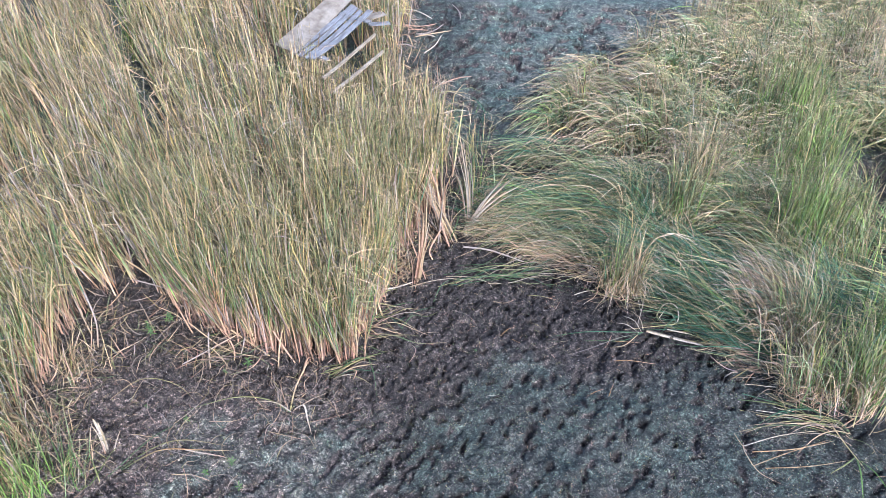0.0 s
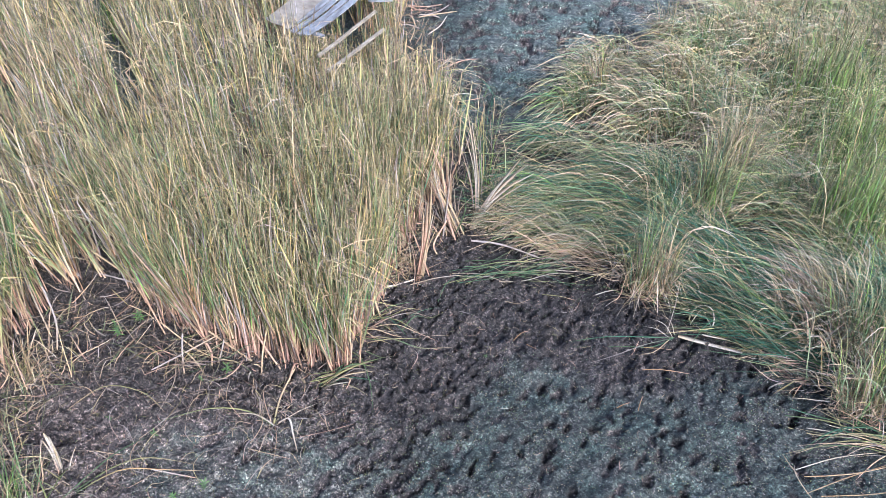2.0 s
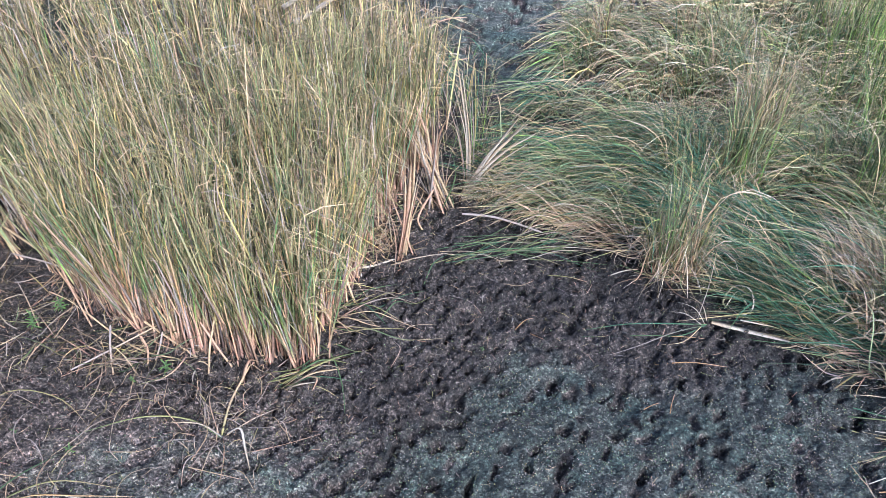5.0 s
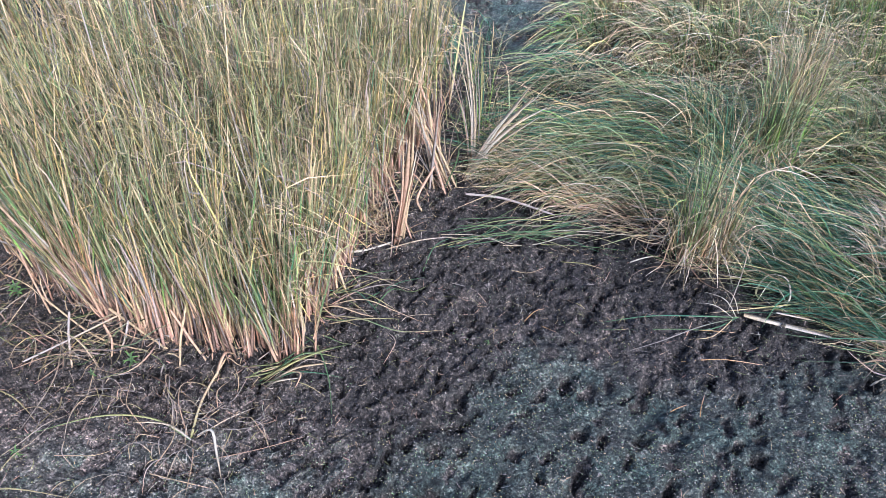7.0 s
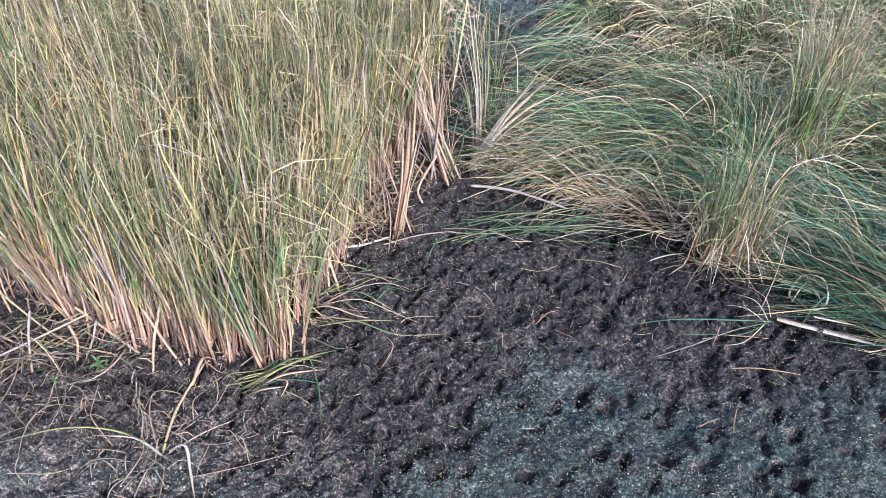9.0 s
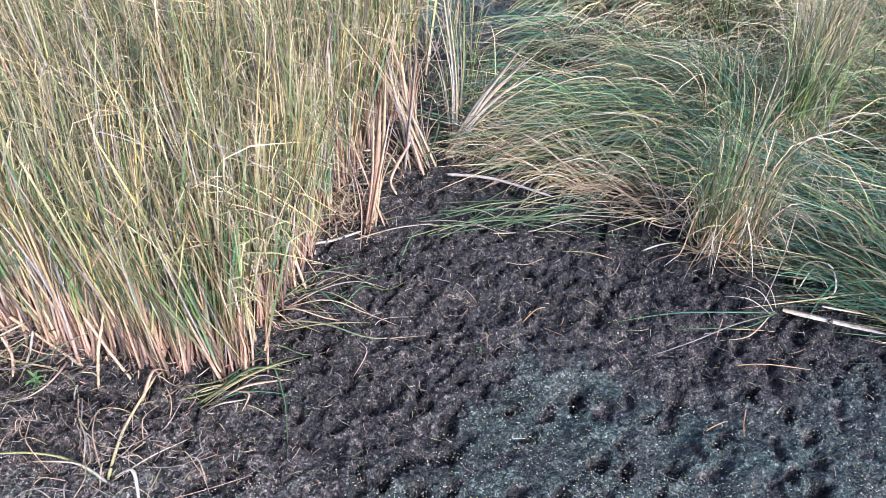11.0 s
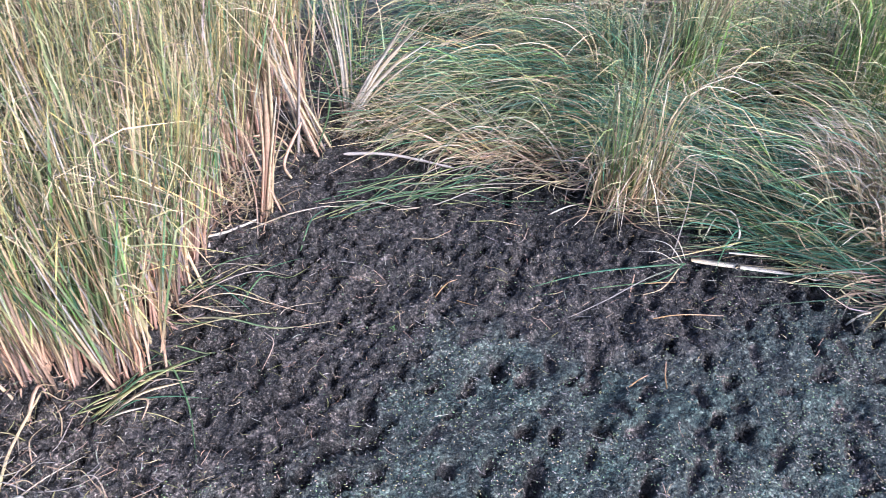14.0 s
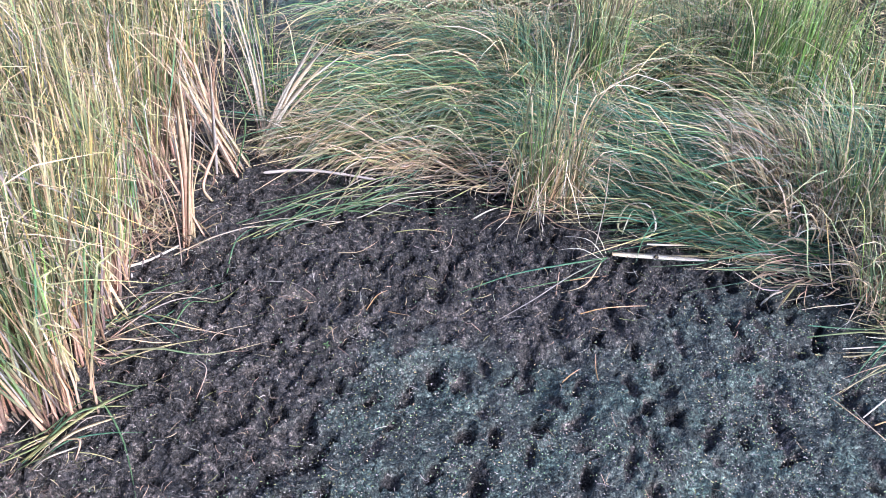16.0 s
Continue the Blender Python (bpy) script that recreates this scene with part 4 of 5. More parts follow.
STRAWS = [((2.2, 7.1), (2.5, 7.08), (2.86, 7.1), ORANGE, 0.011), ((0.94, 7.48), (1.03, 7.56), (1.12, 7.64), ORANGE, 0.010), ((1.08, 7.42), (1.13, 7.36), (1.19, 7.28), ORANGE, 0.009),
          ((2.2, 6.46), (2.24, 6.58), (2.29, 6.7), ORANGE, 0.012), ((2.0, 6.54), (2.07, 6.58), (2.15, 6.62), ORANGE, 0.010), ((2.25, 7.3), (2.3, 7.4), (2.36, 7.52), PINK, 0.013),
          ((2.4, 7.42), (2.55, 7.42), (2.72, 7.44), ORANGE, 0.009), ((3.58, 6.02), (3.6, 5.9), (3.66, 5.78), STRAW, 0.012), ((3.7, 6.97), (3.76, 6.96), (3.84, 6.96), PALE, 0.022),
          ((0.3, 7.86), (0.5, 7.8), (0.62, 7.7), GREY, 0.008), ((1.3, 8.25), (1.5, 8.2), (1.7, 8.22), LIME, 0.009), ((1.5, 7.9), (1.66, 8.0), (1.74, 8.14), GREY, 0.008),
          ((0.85, 8.1), (1.0, 8.05), (1.15, 8.12), STRAW, 0.008), ((-2.55, 5.45), (-2.35, 5.42), (-2.1, 5.36), PALE, 0.02), ((-2.6, 5.1), (-2.4, 5.12), (-2.2, 5.1), STRAW, 0.012),
          ((-1.3, 5.9), (-1.0, 6.0), (-0.7, 6.12), PINK, 0.007), ((-1.7, 5.75), (-1.5, 5.7), (-1.25, 5.66), STRAW, 0.010), ((1.95, 8.3), (2.1, 8.36), (2.25, 8.4), PALE, 0.016)]
for a, b, d, c, w in STRAWS:
    fallen("fallen_straw", "short dry straw lying on dark mud", "straw", [("straw", stalk([(*a, 0.03), (*b, 0.035), (*d, 0.03)], w * 0.45, [tuple(0.75 * v for v in c)] * 2 + [PINK], 8))], "straws on the mud")
# the cattail that broke in front of the clump
fallen("broken_cattail", "broken cattail with bent pale leaves beside the clump", "fallen reed", [
    ("stalk", stalk([(-1.52, 6.1, 0.04), (-1.5, 6.4, 0.06), (-1.42, 6.8, 0.08)], 0.011, [LIME, STRAW, STRAW])),
    ("sheath", ribbon([(-1.46, 6.62, 0.08), (-1.42, 6.78, 0.11), (-1.36, 6.86, 0.07)], 0.032, [STRAW, PINK, STRAW], 9, 0.3, 0.5)),
    ("leaf", ribbon([(-1.52, 6.08, 0.05), (-1.8, 6.2, 0.09), (-2.2, 6.18, 0.06), (-2.7, 5.98, 0.03)], 0.022, [GREEN, LIME, GREEN], 16)),
    ("leaf", ribbon([(-1.5, 6.06, 0.05), (-1.7, 6.16, 0.08), (-1.95, 6.14, 0.05)], 0.022, [PALE, STRAW], 10)),
    ("leaf", ribbon([(-1.46, 6.08, 0.05), (-1.34, 6.06, 0.13), (-1.28, 5.92, 0.08), (-1.2, 5.72, 0.03)], 0.026, [PALE, PALE, STRAW], 14)),
    ("leaf", ribbon([(-1.5, 6.08, 0.04), (-1.3, 6.22, 0.07), (-1.1, 6.36, 0.05)], 0.014, [STRAW, PALE], 10)),
    ("leaf", ribbon([(-1.52, 6.08, 0.04), (-1.55, 5.9, 0.05), (-1.6, 5.7, 0.03)], 0.014, [GREY, STRAW], 10)),
    ("leaf", ribbon([(-1.5, 6.08, 0.04), (-1.44, 5.86, 0.05), (-1.42, 5.6, 0.03)], 0.012, [PINK, STRAW], 10)),
    ("leaf", ribbon([(-1.54, 6.1, 0.04), (-1.66, 6.34, 0.05), (-1.7, 6.55, 0.04)], 0.012, [PINK, STRAW], 10)),
    ("leaf", ribbon([(-1.5, 6.12, 0.04), (-1.44, 6.3, 0.05), (-1.3, 6.44, 0.04)], 0.012, [LIME, STRAW], 10))])
LEAVES = [([(-1.3, 6.78), (-1.05, 6.84), (-0.84, 6.95), (-0.64, 7.12)], (LIME, LIME, GREEN), 0.026), ([(-1.25, 6.74), (-1.0, 6.78), (-0.72, 6.9)], (PALE, STRAW, STRAW), 0.024),
          ([(-1.2, 6.82), (-0.95, 6.9), (-0.7, 7.0)], (GREEN, GREEN, LIME), 0.022), ([(-1.28, 6.7), (-1.12, 6.66), (-0.95, 6.7)], (STRAW, PALE), 0.02), ([(-1.1, 6.8), (-0.95, 6.72), (-0.98, 6.62)], (STRAW, PINK), 0.014),
          ([(-0.98, 7.2), (-0.75, 6.96), (-0.6, 6.65), (-0.52, 6.22)], (LIME, GREEN, GREEN), 0.015), ([(-1.02, 7.68), (-0.7, 7.52), (-0.28, 7.36)], (GREY, STRAW, GREY), 0.02),
          ([(-0.88, 7.62), (-0.62, 7.72), (-0.38, 7.88)], (STRAW, LIME, STRAW), 0.024), ([(-0.8, 7.6), (-0.5, 7.78), (-0.2, 8.02)], (LIME, GREEN, GREEN), 0.016),
          ([(-0.66, 7.34), (-0.4, 7.24), (-0.1, 7.2), (0.26, 7.34)], (STRAW, GREEN, STRAW), 0.022), ([(-0.7, 7.3), (-0.4, 7.28), (-0.1, 7.3)], (STRAW, LIME), 0.016), ([(-0.18, 7.16), (-0.12, 7.02), (-0.2, 6.86)], (GREY, PINK), 0.010),
          ([(-0.33, 7.46), (-0.2, 7.66), (-0.02, 7.8), (0.18, 7.84)], (GREEN, GREEN, LIME), 0.016), ([(-0.12, 7.22), (-0.05, 7.4), (0.2, 7.46)], (GREY, STRAW), 0.010), ([(0.05, 8.05), (0.14, 8.26), (0.3, 8.5)], (GREEN, BLUE), 0.014),
          ([(0.3, 8.4), (0.6, 8.52), (1.0, 8.64), (1.5, 8.75)], (GREEN, BLUE, GREEN), 0.016), ([(0.25, 8.35), (0.7, 8.44), (1.2, 8.6), (1.9, 8.78)], (BLUE, GREEN, LIME), 0.014), ([(0.4, 8.56), (0.8, 8.66), (1.3, 8.72), (2.2, 8.84)], (GREEN, LIME, STRAW), 0.016),
          ([(0.1, 8.28), (0.5, 8.42), (0.9, 8.5)], (LIME, GREEN, GREEN), 0.014), ([(0.5, 8.44), (1.0, 8.52), (1.6, 8.62)], (BLUE, GREEN, GREEN), 0.014), ([(0.9, 8.6), (1.4, 8.66), (2.3, 8.72)], (STRAW, PALE, STRAW), 0.018),
          ([(-0.3, 8.3), (0.0, 8.34), (0.3, 8.44)], (STRAW, GREY), 0.024), ([(0.35, 8.7), (0.8, 8.78), (1.2, 8.82)], (GREEN, GREEN), 0.012), ([(1.25, 8.72), (1.7, 8.82), (2.25, 8.9)], (PALE, STRAW), 0.026),
          ([(3.72, 6.5), (4.1, 6.42), (4.5, 6.34), (4.85, 6.2)], (GREEN, LIME, STRAW), 0.022), ([(3.66, 6.44), (4.0, 6.32), (4.4, 6.26), (4.8, 6.16)], (LIME, STRAW, STRAW), 0.020), ([(3.8, 6.6), (4.2, 6.5), (4.7, 6.38)], (BLUE, GREEN, GREEN), 0.020),
          ([(3.85, 6.52), (4.3, 6.36), (4.8, 6.26)], (GREEN, BLUE, GREEN), 0.022), ([(3.9, 6.36), (4.35, 6.22), (4.75, 6.1)], (PALE, STRAW, ORANGE), 0.018), ([(3.62, 5.8), (4.1, 5.98), (4.7, 6.12)], (PALE, STRAW), 0.014),
          ([(3.72, 5.78), (4.2, 5.82), (4.68, 5.96)], (ORANGE, STRAW), 0.016), ([(3.66, 5.55), (4.1, 5.76), (4.66, 5.98)], (STRAW, ORANGE), 0.014), ([(3.8, 5.54), (4.3, 5.6), (4.8, 5.72)], (ORANGE, STRAW), 0.014), ([(4.7, 6.2), (4.76, 5.9), (4.9, 5.6)], (STRAW, LIME), 0.02),
          ([(4.85, 5.72), (4.8, 5.5), (4.75, 5.2)], (GREEN, BRIGHT), 0.024), ([(4.88, 5.72), (4.98, 5.54), (5.05, 5.3)], (GREEN, BRIGHT), 0.022), ([(4.84, 5.74), (4.66, 5.6), (4.5, 5.52)], (GREEN, LIME), 0.020),
          ([(-3.2, 5.2), (-2.9, 5.44), (-2.6, 5.56), (-2.1, 5.5)], (GREEN, LIME, STRAW), 0.02), ([(-3.15, 5.15), (-2.8, 5.36), (-2.4, 5.42), (-2.0, 5.44)], (GREEN, ORANGE, STRAW), 0.018), ([(-3.3, 5.1), (-2.95, 5.5), (-2.7, 5.8)], (GREEN, GREEN), 0.016),
          ([(-3.6, 6.1), (-3.3, 6.35), (-2.9, 6.32), (-2.6, 6.1)], (STRAW, LIME, STRAW), 0.016), ([(-2.75, 6.9), (-2.65, 6.5), (-2.7, 6.0)], (STRAW, GREY), 0.014), ([(-3.0, 6.6), (-2.7, 6.75), (-2.4, 6.7)], (PINK, STRAW), 0.014),
          ([(3.65, 5.9), (3.6, 5.7), (3.7, 5.45), (3.95, 5.35)], (GREY, STRAW, PINK), 0.012), ([(2.05, 8.42), (2.4, 8.3), (2.9, 8.22), (3.3, 8.0)], (GREEN, LIME, GREEN), 0.016), ([(2.2, 8.36), (2.7, 8.14), (3.2, 7.94)], (STRAW, LIME), 0.016)]
for pts, cols, w in LEAVES:
    k = len(pts)
    if pts[0][0] < -1.05 and 6.6 < pts[0][1] < 6.9:     # the sheaf at the clump's foot
        pts, w = [(x + 0.14, y - 0.08) for x, y in pts], 1.3 * w
    green = cols[0] in (GREEN, BLUE, BRIGHT) or cols[1] in (GREEN, BLUE, BRIGHT)
    fallen("fallen_leaf", "long green reed leaf lying on dark mud" if green else "long dry straw-coloured reed leaf lying on mud", "fallen leaf",
           [("leaf", ribbon([(x, y, Z + 0.02 + 0.045 * math.sin(math.pi * i / (k - 1))) for i, (x, y) in enumerate(pts)], w, cols, 14))], "fallen reed leaves")

# a drift of long green leaves that lies along the foot of the sedge
for k in range(34):
    x, y = rng.uniform(0.15, 1.3), rng.uniform(8.3, 8.66)
    l, turn = rng.uniform(0.5, 1.15), rng.normal(0.2, 0.16)
    pts = [(x + l * f * math.cos(turn + 0.25 * f * (k % 3 - 1)), y + 0.12 * x + l * f * math.sin(turn + 0.3 * f * (k % 3 - 1)), Z + 0.05 * math.sin(math.pi * f)) for f in (0, 0.33, 0.66, 1)]
    cols = ((GREEN, BLUE, GREEN), (LIME, GREEN, GREEN), (GREEN, GREEN, STRAW), (STRAW, GREY, STRAW))[k % 4]
    fallen("fallen_leaf", "long dry straw-coloured reed leaf lying on mud" if k % 4 == 3 else "long green reed leaf lying on dark mud", "fallen leaf", [("leaf", ribbon(pts, rng.uniform(0.011, 0.019), cols, 12))], "fallen reed leaves")

# tangles of shed leaves: by the broken tussock, at the clump's foot and out on the mud
for k in range(52):
    if k < 26:
        x, y, turn, l = 4.8 + rng.normal(0, 0.1), 6.2 + rng.normal(0, 0.12), math.pi - 0.25 + rng.normal(0, 0.22), rng.uniform(0.5, 1.2)
    elif k < 38:
        x, y, turn, l = -1.2 + rng.normal(0, 0.06), 6.7 + rng.normal(0, 0.05), 0.35 + rng.normal(0, 0.22), rng.uniform(0.3, 0.8)
    else:
        x, y, turn, l = -0.95 + rng.uniform(0, 0.4), 7.55 + rng.normal(0, 0.16), rng.normal(0.05, 0.5), rng.uniform(0.3, 0.8)
    pts = [(x + l * f * math.cos(turn + 0.3 * f * (k % 3 - 1)), y + l * f * math.sin(turn + 0.3 * f * (k % 3 - 1)), Z + (0.09 if k < 26 else 0.05) * math.sin(math.pi * f)) for f in (0, 0.33, 0.66, 1)]
    cols = ((GREEN, BLUE, GREEN), (LIME, GREEN, STRAW), (STRAW, STRAW, PINK), (GREEN, LIME, STRAW), (PINK, GREY, STRAW))[k % 5]
    fallen("fallen_leaf", "long dry straw-coloured reed leaf lying on mud" if k % 5 in (2, 4) else "long green reed leaf lying on dark mud", "fallen leaf", [("leaf", ribbon(pts, rng.uniform(0.010, 0.02), cols, 12))], "fallen reed leaves")

# a scatter of thin dead leaves round the broken cattail and over the left of the mud
for k in range(110):
    if k < 48:
        x, y, turn, l = -1.5 + rng.normal(0, 0.2), 6.15 + rng.normal(0, 0.28), rng.uniform(0, 6.28), rng.uniform(0.12, 0.45)
    else:
        x, y, turn, l = rng.uniform(-3.6, -1.7), rng.uniform(5.0, 6.9), rng.uniform(0, 6.28), rng.uniform(0.15, 0.6)
    bow = rng.normal(0, 0.6)
    pts = [(x + l * f * math.cos(turn + bow * f), y + l * f * math.sin(turn + bow * f), Z + 0.04 * math.sin(math.pi * f)) for f in (0, 0.33, 0.66, 1)]
    cols = ((STRAW, GREY, STRAW), (GREY, GREY, PINK), (LIME, STRAW, GREY), (PINK, STRAW, STRAW))[k % 4]
    fallen("dry_leaf", "thin dry dead reed leaf lying on mud", "fallen leaf", [("leaf", ribbon(pts, rng.uniform(0.006, 0.013), cols, 9))], "thin dead leaves")

# long dead stalks leaning down out of the reeds onto the mud
LEANING = [((-4.1, 8.15, 0.5), (-3.0, 7.5, 0.32), (-1.82, 6.88, 0.03), STRAW, 0.012), ((-3.9, 7.9, 0.35), (-3.1, 7.6, 0.28), (-2.0, 7.12, 0.05), GREY, 0.009), ((-3.5, 7.9, 0.5), (-3.2, 7.5, 0.25), (-2.85, 7.1, 0.02), PINK, 0.010),
           ((-4.9, 8.0, 0.75), (-4.6, 7.6, 0.4), (-4.2, 7.1, 0.03), GREY, 0.011), ((-3.1, 7.9, 0.6), (-2.75, 7.5, 0.3), (-2.4, 7.0, 0.02), PINK, 0.010), ((-4.3, 7.4, 0.5), (-4.15, 7.2, 0.25), (-4.05, 6.9, 0.02), GREY, 0.011),
           ((-1.0, 7.3, 0.7), (-0.92, 7.22, 0.35), (-0.86, 7.15, 0.02), LIME, 0.014), ((-0.75, 7.95, 0.5), (-0.68, 7.8, 0.25), (-0.6, 7.7, 0.02), STRAW, 0.012), ((0.1, 9.1, 0.45), (-0.05, 8.95, 0.2), (0.0, 8.8, 0.02), PINK, 0.012)]
LEANING += [((-1.86, 7.0, 0.42), (-1.7, 6.9, 0.2), (-1.58, 6.82, 0.0), PINK, 0.011), ((-1.74, 7.05, 0.5), (-1.78, 6.9, 0.2), (-1.8, 6.8, 0.0), STRAW, 0.011), ((-1.9, 6.76, 0.2), (-1.92, 6.73, 0.1), (-1.93, 6.69, -0.02), GREY, 0.007),
            ((-2.42, 7.0, 0.26), (-2.36, 6.94, 0.13), (-2.36, 6.87, 0.0), PINK, 0.010), ((-2.24, 7.05, 0.2), (-2.27, 6.98, 0.1), (-2.3, 6.9, 0.0), GREY, 0.009), ((-2.66, 7.0, 0.4), (-2.64, 6.85, 0.2), (-2.62, 6.72, 0.0), GREY, 0.010),
            ((-3.0, 7.25, 0.2), (-2.5, 7.0, 0.12), (-2.1, 6.95, 0.03), STRAW, 0.008), ((-2.9, 6.6, 0.1), (-2.7, 6.8, 0.16), (-2.3, 7.15, 0.2), GREY, 0.008), ((-1.15, 7.3, 0.6), (-1.0, 7.1, 0.25), (-0.88, 7.0, 0.0), STRAW, 0.009),
            ((0.0, 9.62, 0.75), (0.08, 9.5, 0.4), (0.16, 9.33, 0.0), STRAW, 0.014), ((-0.1, 9.6, 0.8), (0.0, 9.45, 0.4), (0.1, 9.32, 0.0), PALE, 0.012), ((-0.12, 9.75, 1.0), (0.06, 9.6, 0.5), (0.2, 9.42, 0.0), PINK, 0.011), ((-0.3, 9.35, 0.2), (-0.1, 9.35, 0.16), (0.05, 9.2, 0.02), PINK, 0.008)]
for a, b, c, col, r in LEANING:
    fallen("leaning_stalk", "long pale dead reed stalk leaning onto the mud", "fallen reed", [("stalk", stalk([a, b, c], r, [col, col, STRAW], 12, 0.8))], "leaning dead stalks")

for k in range(34):
    x, y, l, turn = rng.normal(-0.45, 0.35), rng.uniform(12.0, 17.5), rng.uniform(0.35, 1.0), rng.uniform(0, 3.14)
    x += 0.25 * (12.5 - y) * 0.3
    fallen("fallen_stalk", "pale dead reed stalk lying across the channel's mud", "fallen reed", [("stalk", stalk([(x, y, 0.05), (x + 0.5 * l * math.cos(turn), y + 0.5 * l * math.sin(turn), 0.1), (x + l * math.cos(turn + 0.15), y + l * math.sin(turn + 0.15), 0.06)], rng.uniform(0.009, 0.016), [(PINK, STRAW, PALE, GREY)[k % 4]] * 3, 8))], "dead stalks by the channel")

# broad dead leaf bundles standing between reeds and sedge
BUNDLES = [((-0.22, 8.42, -0.02), (-0.15, 8.52, 0.45), (-0.12, 8.62, 0.95), 0.07, PINK), ((-0.16, 8.46, -0.02), (-0.1, 8.56, 0.6), (-0.08, 8.66, 1.25), 0.04, STRAW), ((-0.07, 8.44, -0.02), (-0.2, 8.52, 0.35), (-0.34, 8.6, 0.75), 0.03, PINK), ((0.33, 9.36, -0.02), (0.32, 9.42, 0.6), (0.26, 9.5, 1.25), 0.075, STRAW), ((0.24, 9.36, 0.0), (0.0, 9.5, 0.4), (-0.3, 9.6, 0.95), 0.05, STRAW),
           ((0.42, 9.55, 0.0), (0.66, 9.6, 0.36), (1.0, 9.66, 0.74), 0.10, PALE), ((0.44, 9.6, 0.04), (0.7, 9.66, 0.5), (1.0, 9.72, 0.95), 0.09, PALE), ((0.18, 9.34, 0.0), (-0.02, 9.46, 0.35), (-0.2, 9.6, 0.8), 0.045, STRAW), ((0.42, 9.6, 0.0), (0.68, 9.66, 0.42), (1.04, 9.72, 0.84), 0.13, PALE), ((0.3, 9.6, 0), (0.3, 9.66, 0.6), (0.34, 9.7, 1.3), 0.05, PINK),
           ((0.3, 9.3, 0), (0.12, 9.4, 0.5), (-0.1, 9.5, 1.1), 0.05, PALE), ((0.22, 9.2, 0), (0.1, 9.3, 0.35), (-0.06, 9.4, 0.75), 0.04, PINK), ((0.4, 9.5, 0), (0.4, 9.55, 0.8), (0.42, 9.6, 1.6), 0.06, STRAW),
           ((0.12, 9.24, 0), (0.16, 9.3, 0.6), (0.22, 9.34, 1.3), 0.045, GREY), ((0.2, 9.28, 0), (0.34, 9.36, 0.5), (0.44, 9.44, 1.05), 0.03, GREEN), ((0.05, 9.3, 0), (0.05, 9.35, 0.6), (0.0, 9.4, 1.2), 0.06, STRAW), ((0.36, 9.75, 0), (0.32, 9.8, 0.7), (0.2, 9.9, 1.5), 0.06, PALE), ((0.15, 9.5, 0), (0.12, 9.6, 0.6), (0.05, 9.7, 1.35), 0.05, PINK),
           ((-0.18, 8.44, 0), (-0.1, 8.56, 0.35), (0.02, 8.7, 0.6), 0.02, STRAW), ((-3.42, 5.42, -0.02), (-3.44, 5.46, 0.2), (-3.5, 5.5, 0.38), 0.06, PALE), ((-3.34, 5.4, 0.0), (-3.3, 5.45, 0.12), (-3.24, 5.5, 0.24), 0.03, PALE),
           ((0.45, 9.9, 0), (0.46, 9.95, 0.6), (0.55, 10.0, 1.2), 0.03, GREEN), ((0.5, 9.95, 0), (0.54, 10.0, 0.6), (0.5, 10.05, 1.35), 0.025, LIME)]
for k, (a, b, c, w, col) in enumerate(BUNDLES):
    if 9.2 < a[1] < 9.9 and c[0] < 0.9:
        if k % 3 == 0:
            continue
        w, slip = 0.9 * w, rng.normal(0, 0.07)
        a, b, c = (a[0] + slip, a[1], a[2]), (b[0] + slip, b[1], b[2]), (c[0] + slip + rng.normal(0, 0.12), c[1] + rng.normal(0, 0.05), c[2] * rng.uniform(0.8, 1.05))
    t = tagged(new("dead_reed"), "broad pale dead reed leaf standing at the mud's edge" if w > 0.03 else "slender reed leaf standing at the mud's edge", "dead reed", "standing dead reeds")
    dx = w * 0.3
    leaf_part("leaf", ribbon([a, b, c], w, [col, col, STRAW if col not in (GREEN, LIME) else col], 12, 0.25, 0.15), t)
    if w > 0.045:
        leaf_part("leaf", ribbon([(a[0] + dx, a[1] - 0.02, a[2]), (b[0] + dx * 1.4, b[1] - 0.02, b[2]), (c[0] + dx * 3.5, c[1] - 0.03, c[2] * 0.93)], w * 0.5, [col, STRAW, PALE], 12, 0.25, 0.2), t)
        leaf_part("leaf", ribbon([(a[0] - dx, a[1] - 0.015, a[2]), (b[0] - dx * 1.2, b[1] - 0.02, b[2]), (c[0] - dx * 2.5, c[1], c[2] * 0.85)], w * 0.4, [PINK, col, STRAW], 12, 0.25, 0.2), t)
    for _ in range(6 if w > 0.045 and a[1] > 8 and c[0] < 0.9 else 0):
        u, v, k = rng.normal(0, 0.11), rng.normal(0, 0.06), rng.uniform(0.4, 1.15)
        leaf_part("leaf", ribbon([(a[0] + u * 0.4, a[1] + v, a[2]), (b[0] + u, b[1] + v, b[2] * k), (c[0] + u * 2.2, c[1] + v, c[2] * k)], rng.uniform(0.009, 0.02), [(PINK, GREY, BROWN)[int(rng.integers(3))], (STRAW, GREY, PINK)[int(rng.integers(3))], GREY], 10, 0.25, 0.2), t)
for x, y, h in ((2.16, 8.6, 0.75), (2.71, 7.7, 0.85), (2.93, 8.35, 0.5)):
    fallen("lone_grass", "thin grey upright grass stem on the mud", "grass stem", [("stem", stalk([(x, y, -0.02), (x + 0.01, y, h * 0.5), (x - 0.01, y + 0.02, h)], 0.0045, [GREY, GREY, STRAW], 8, 0.5, 5))])


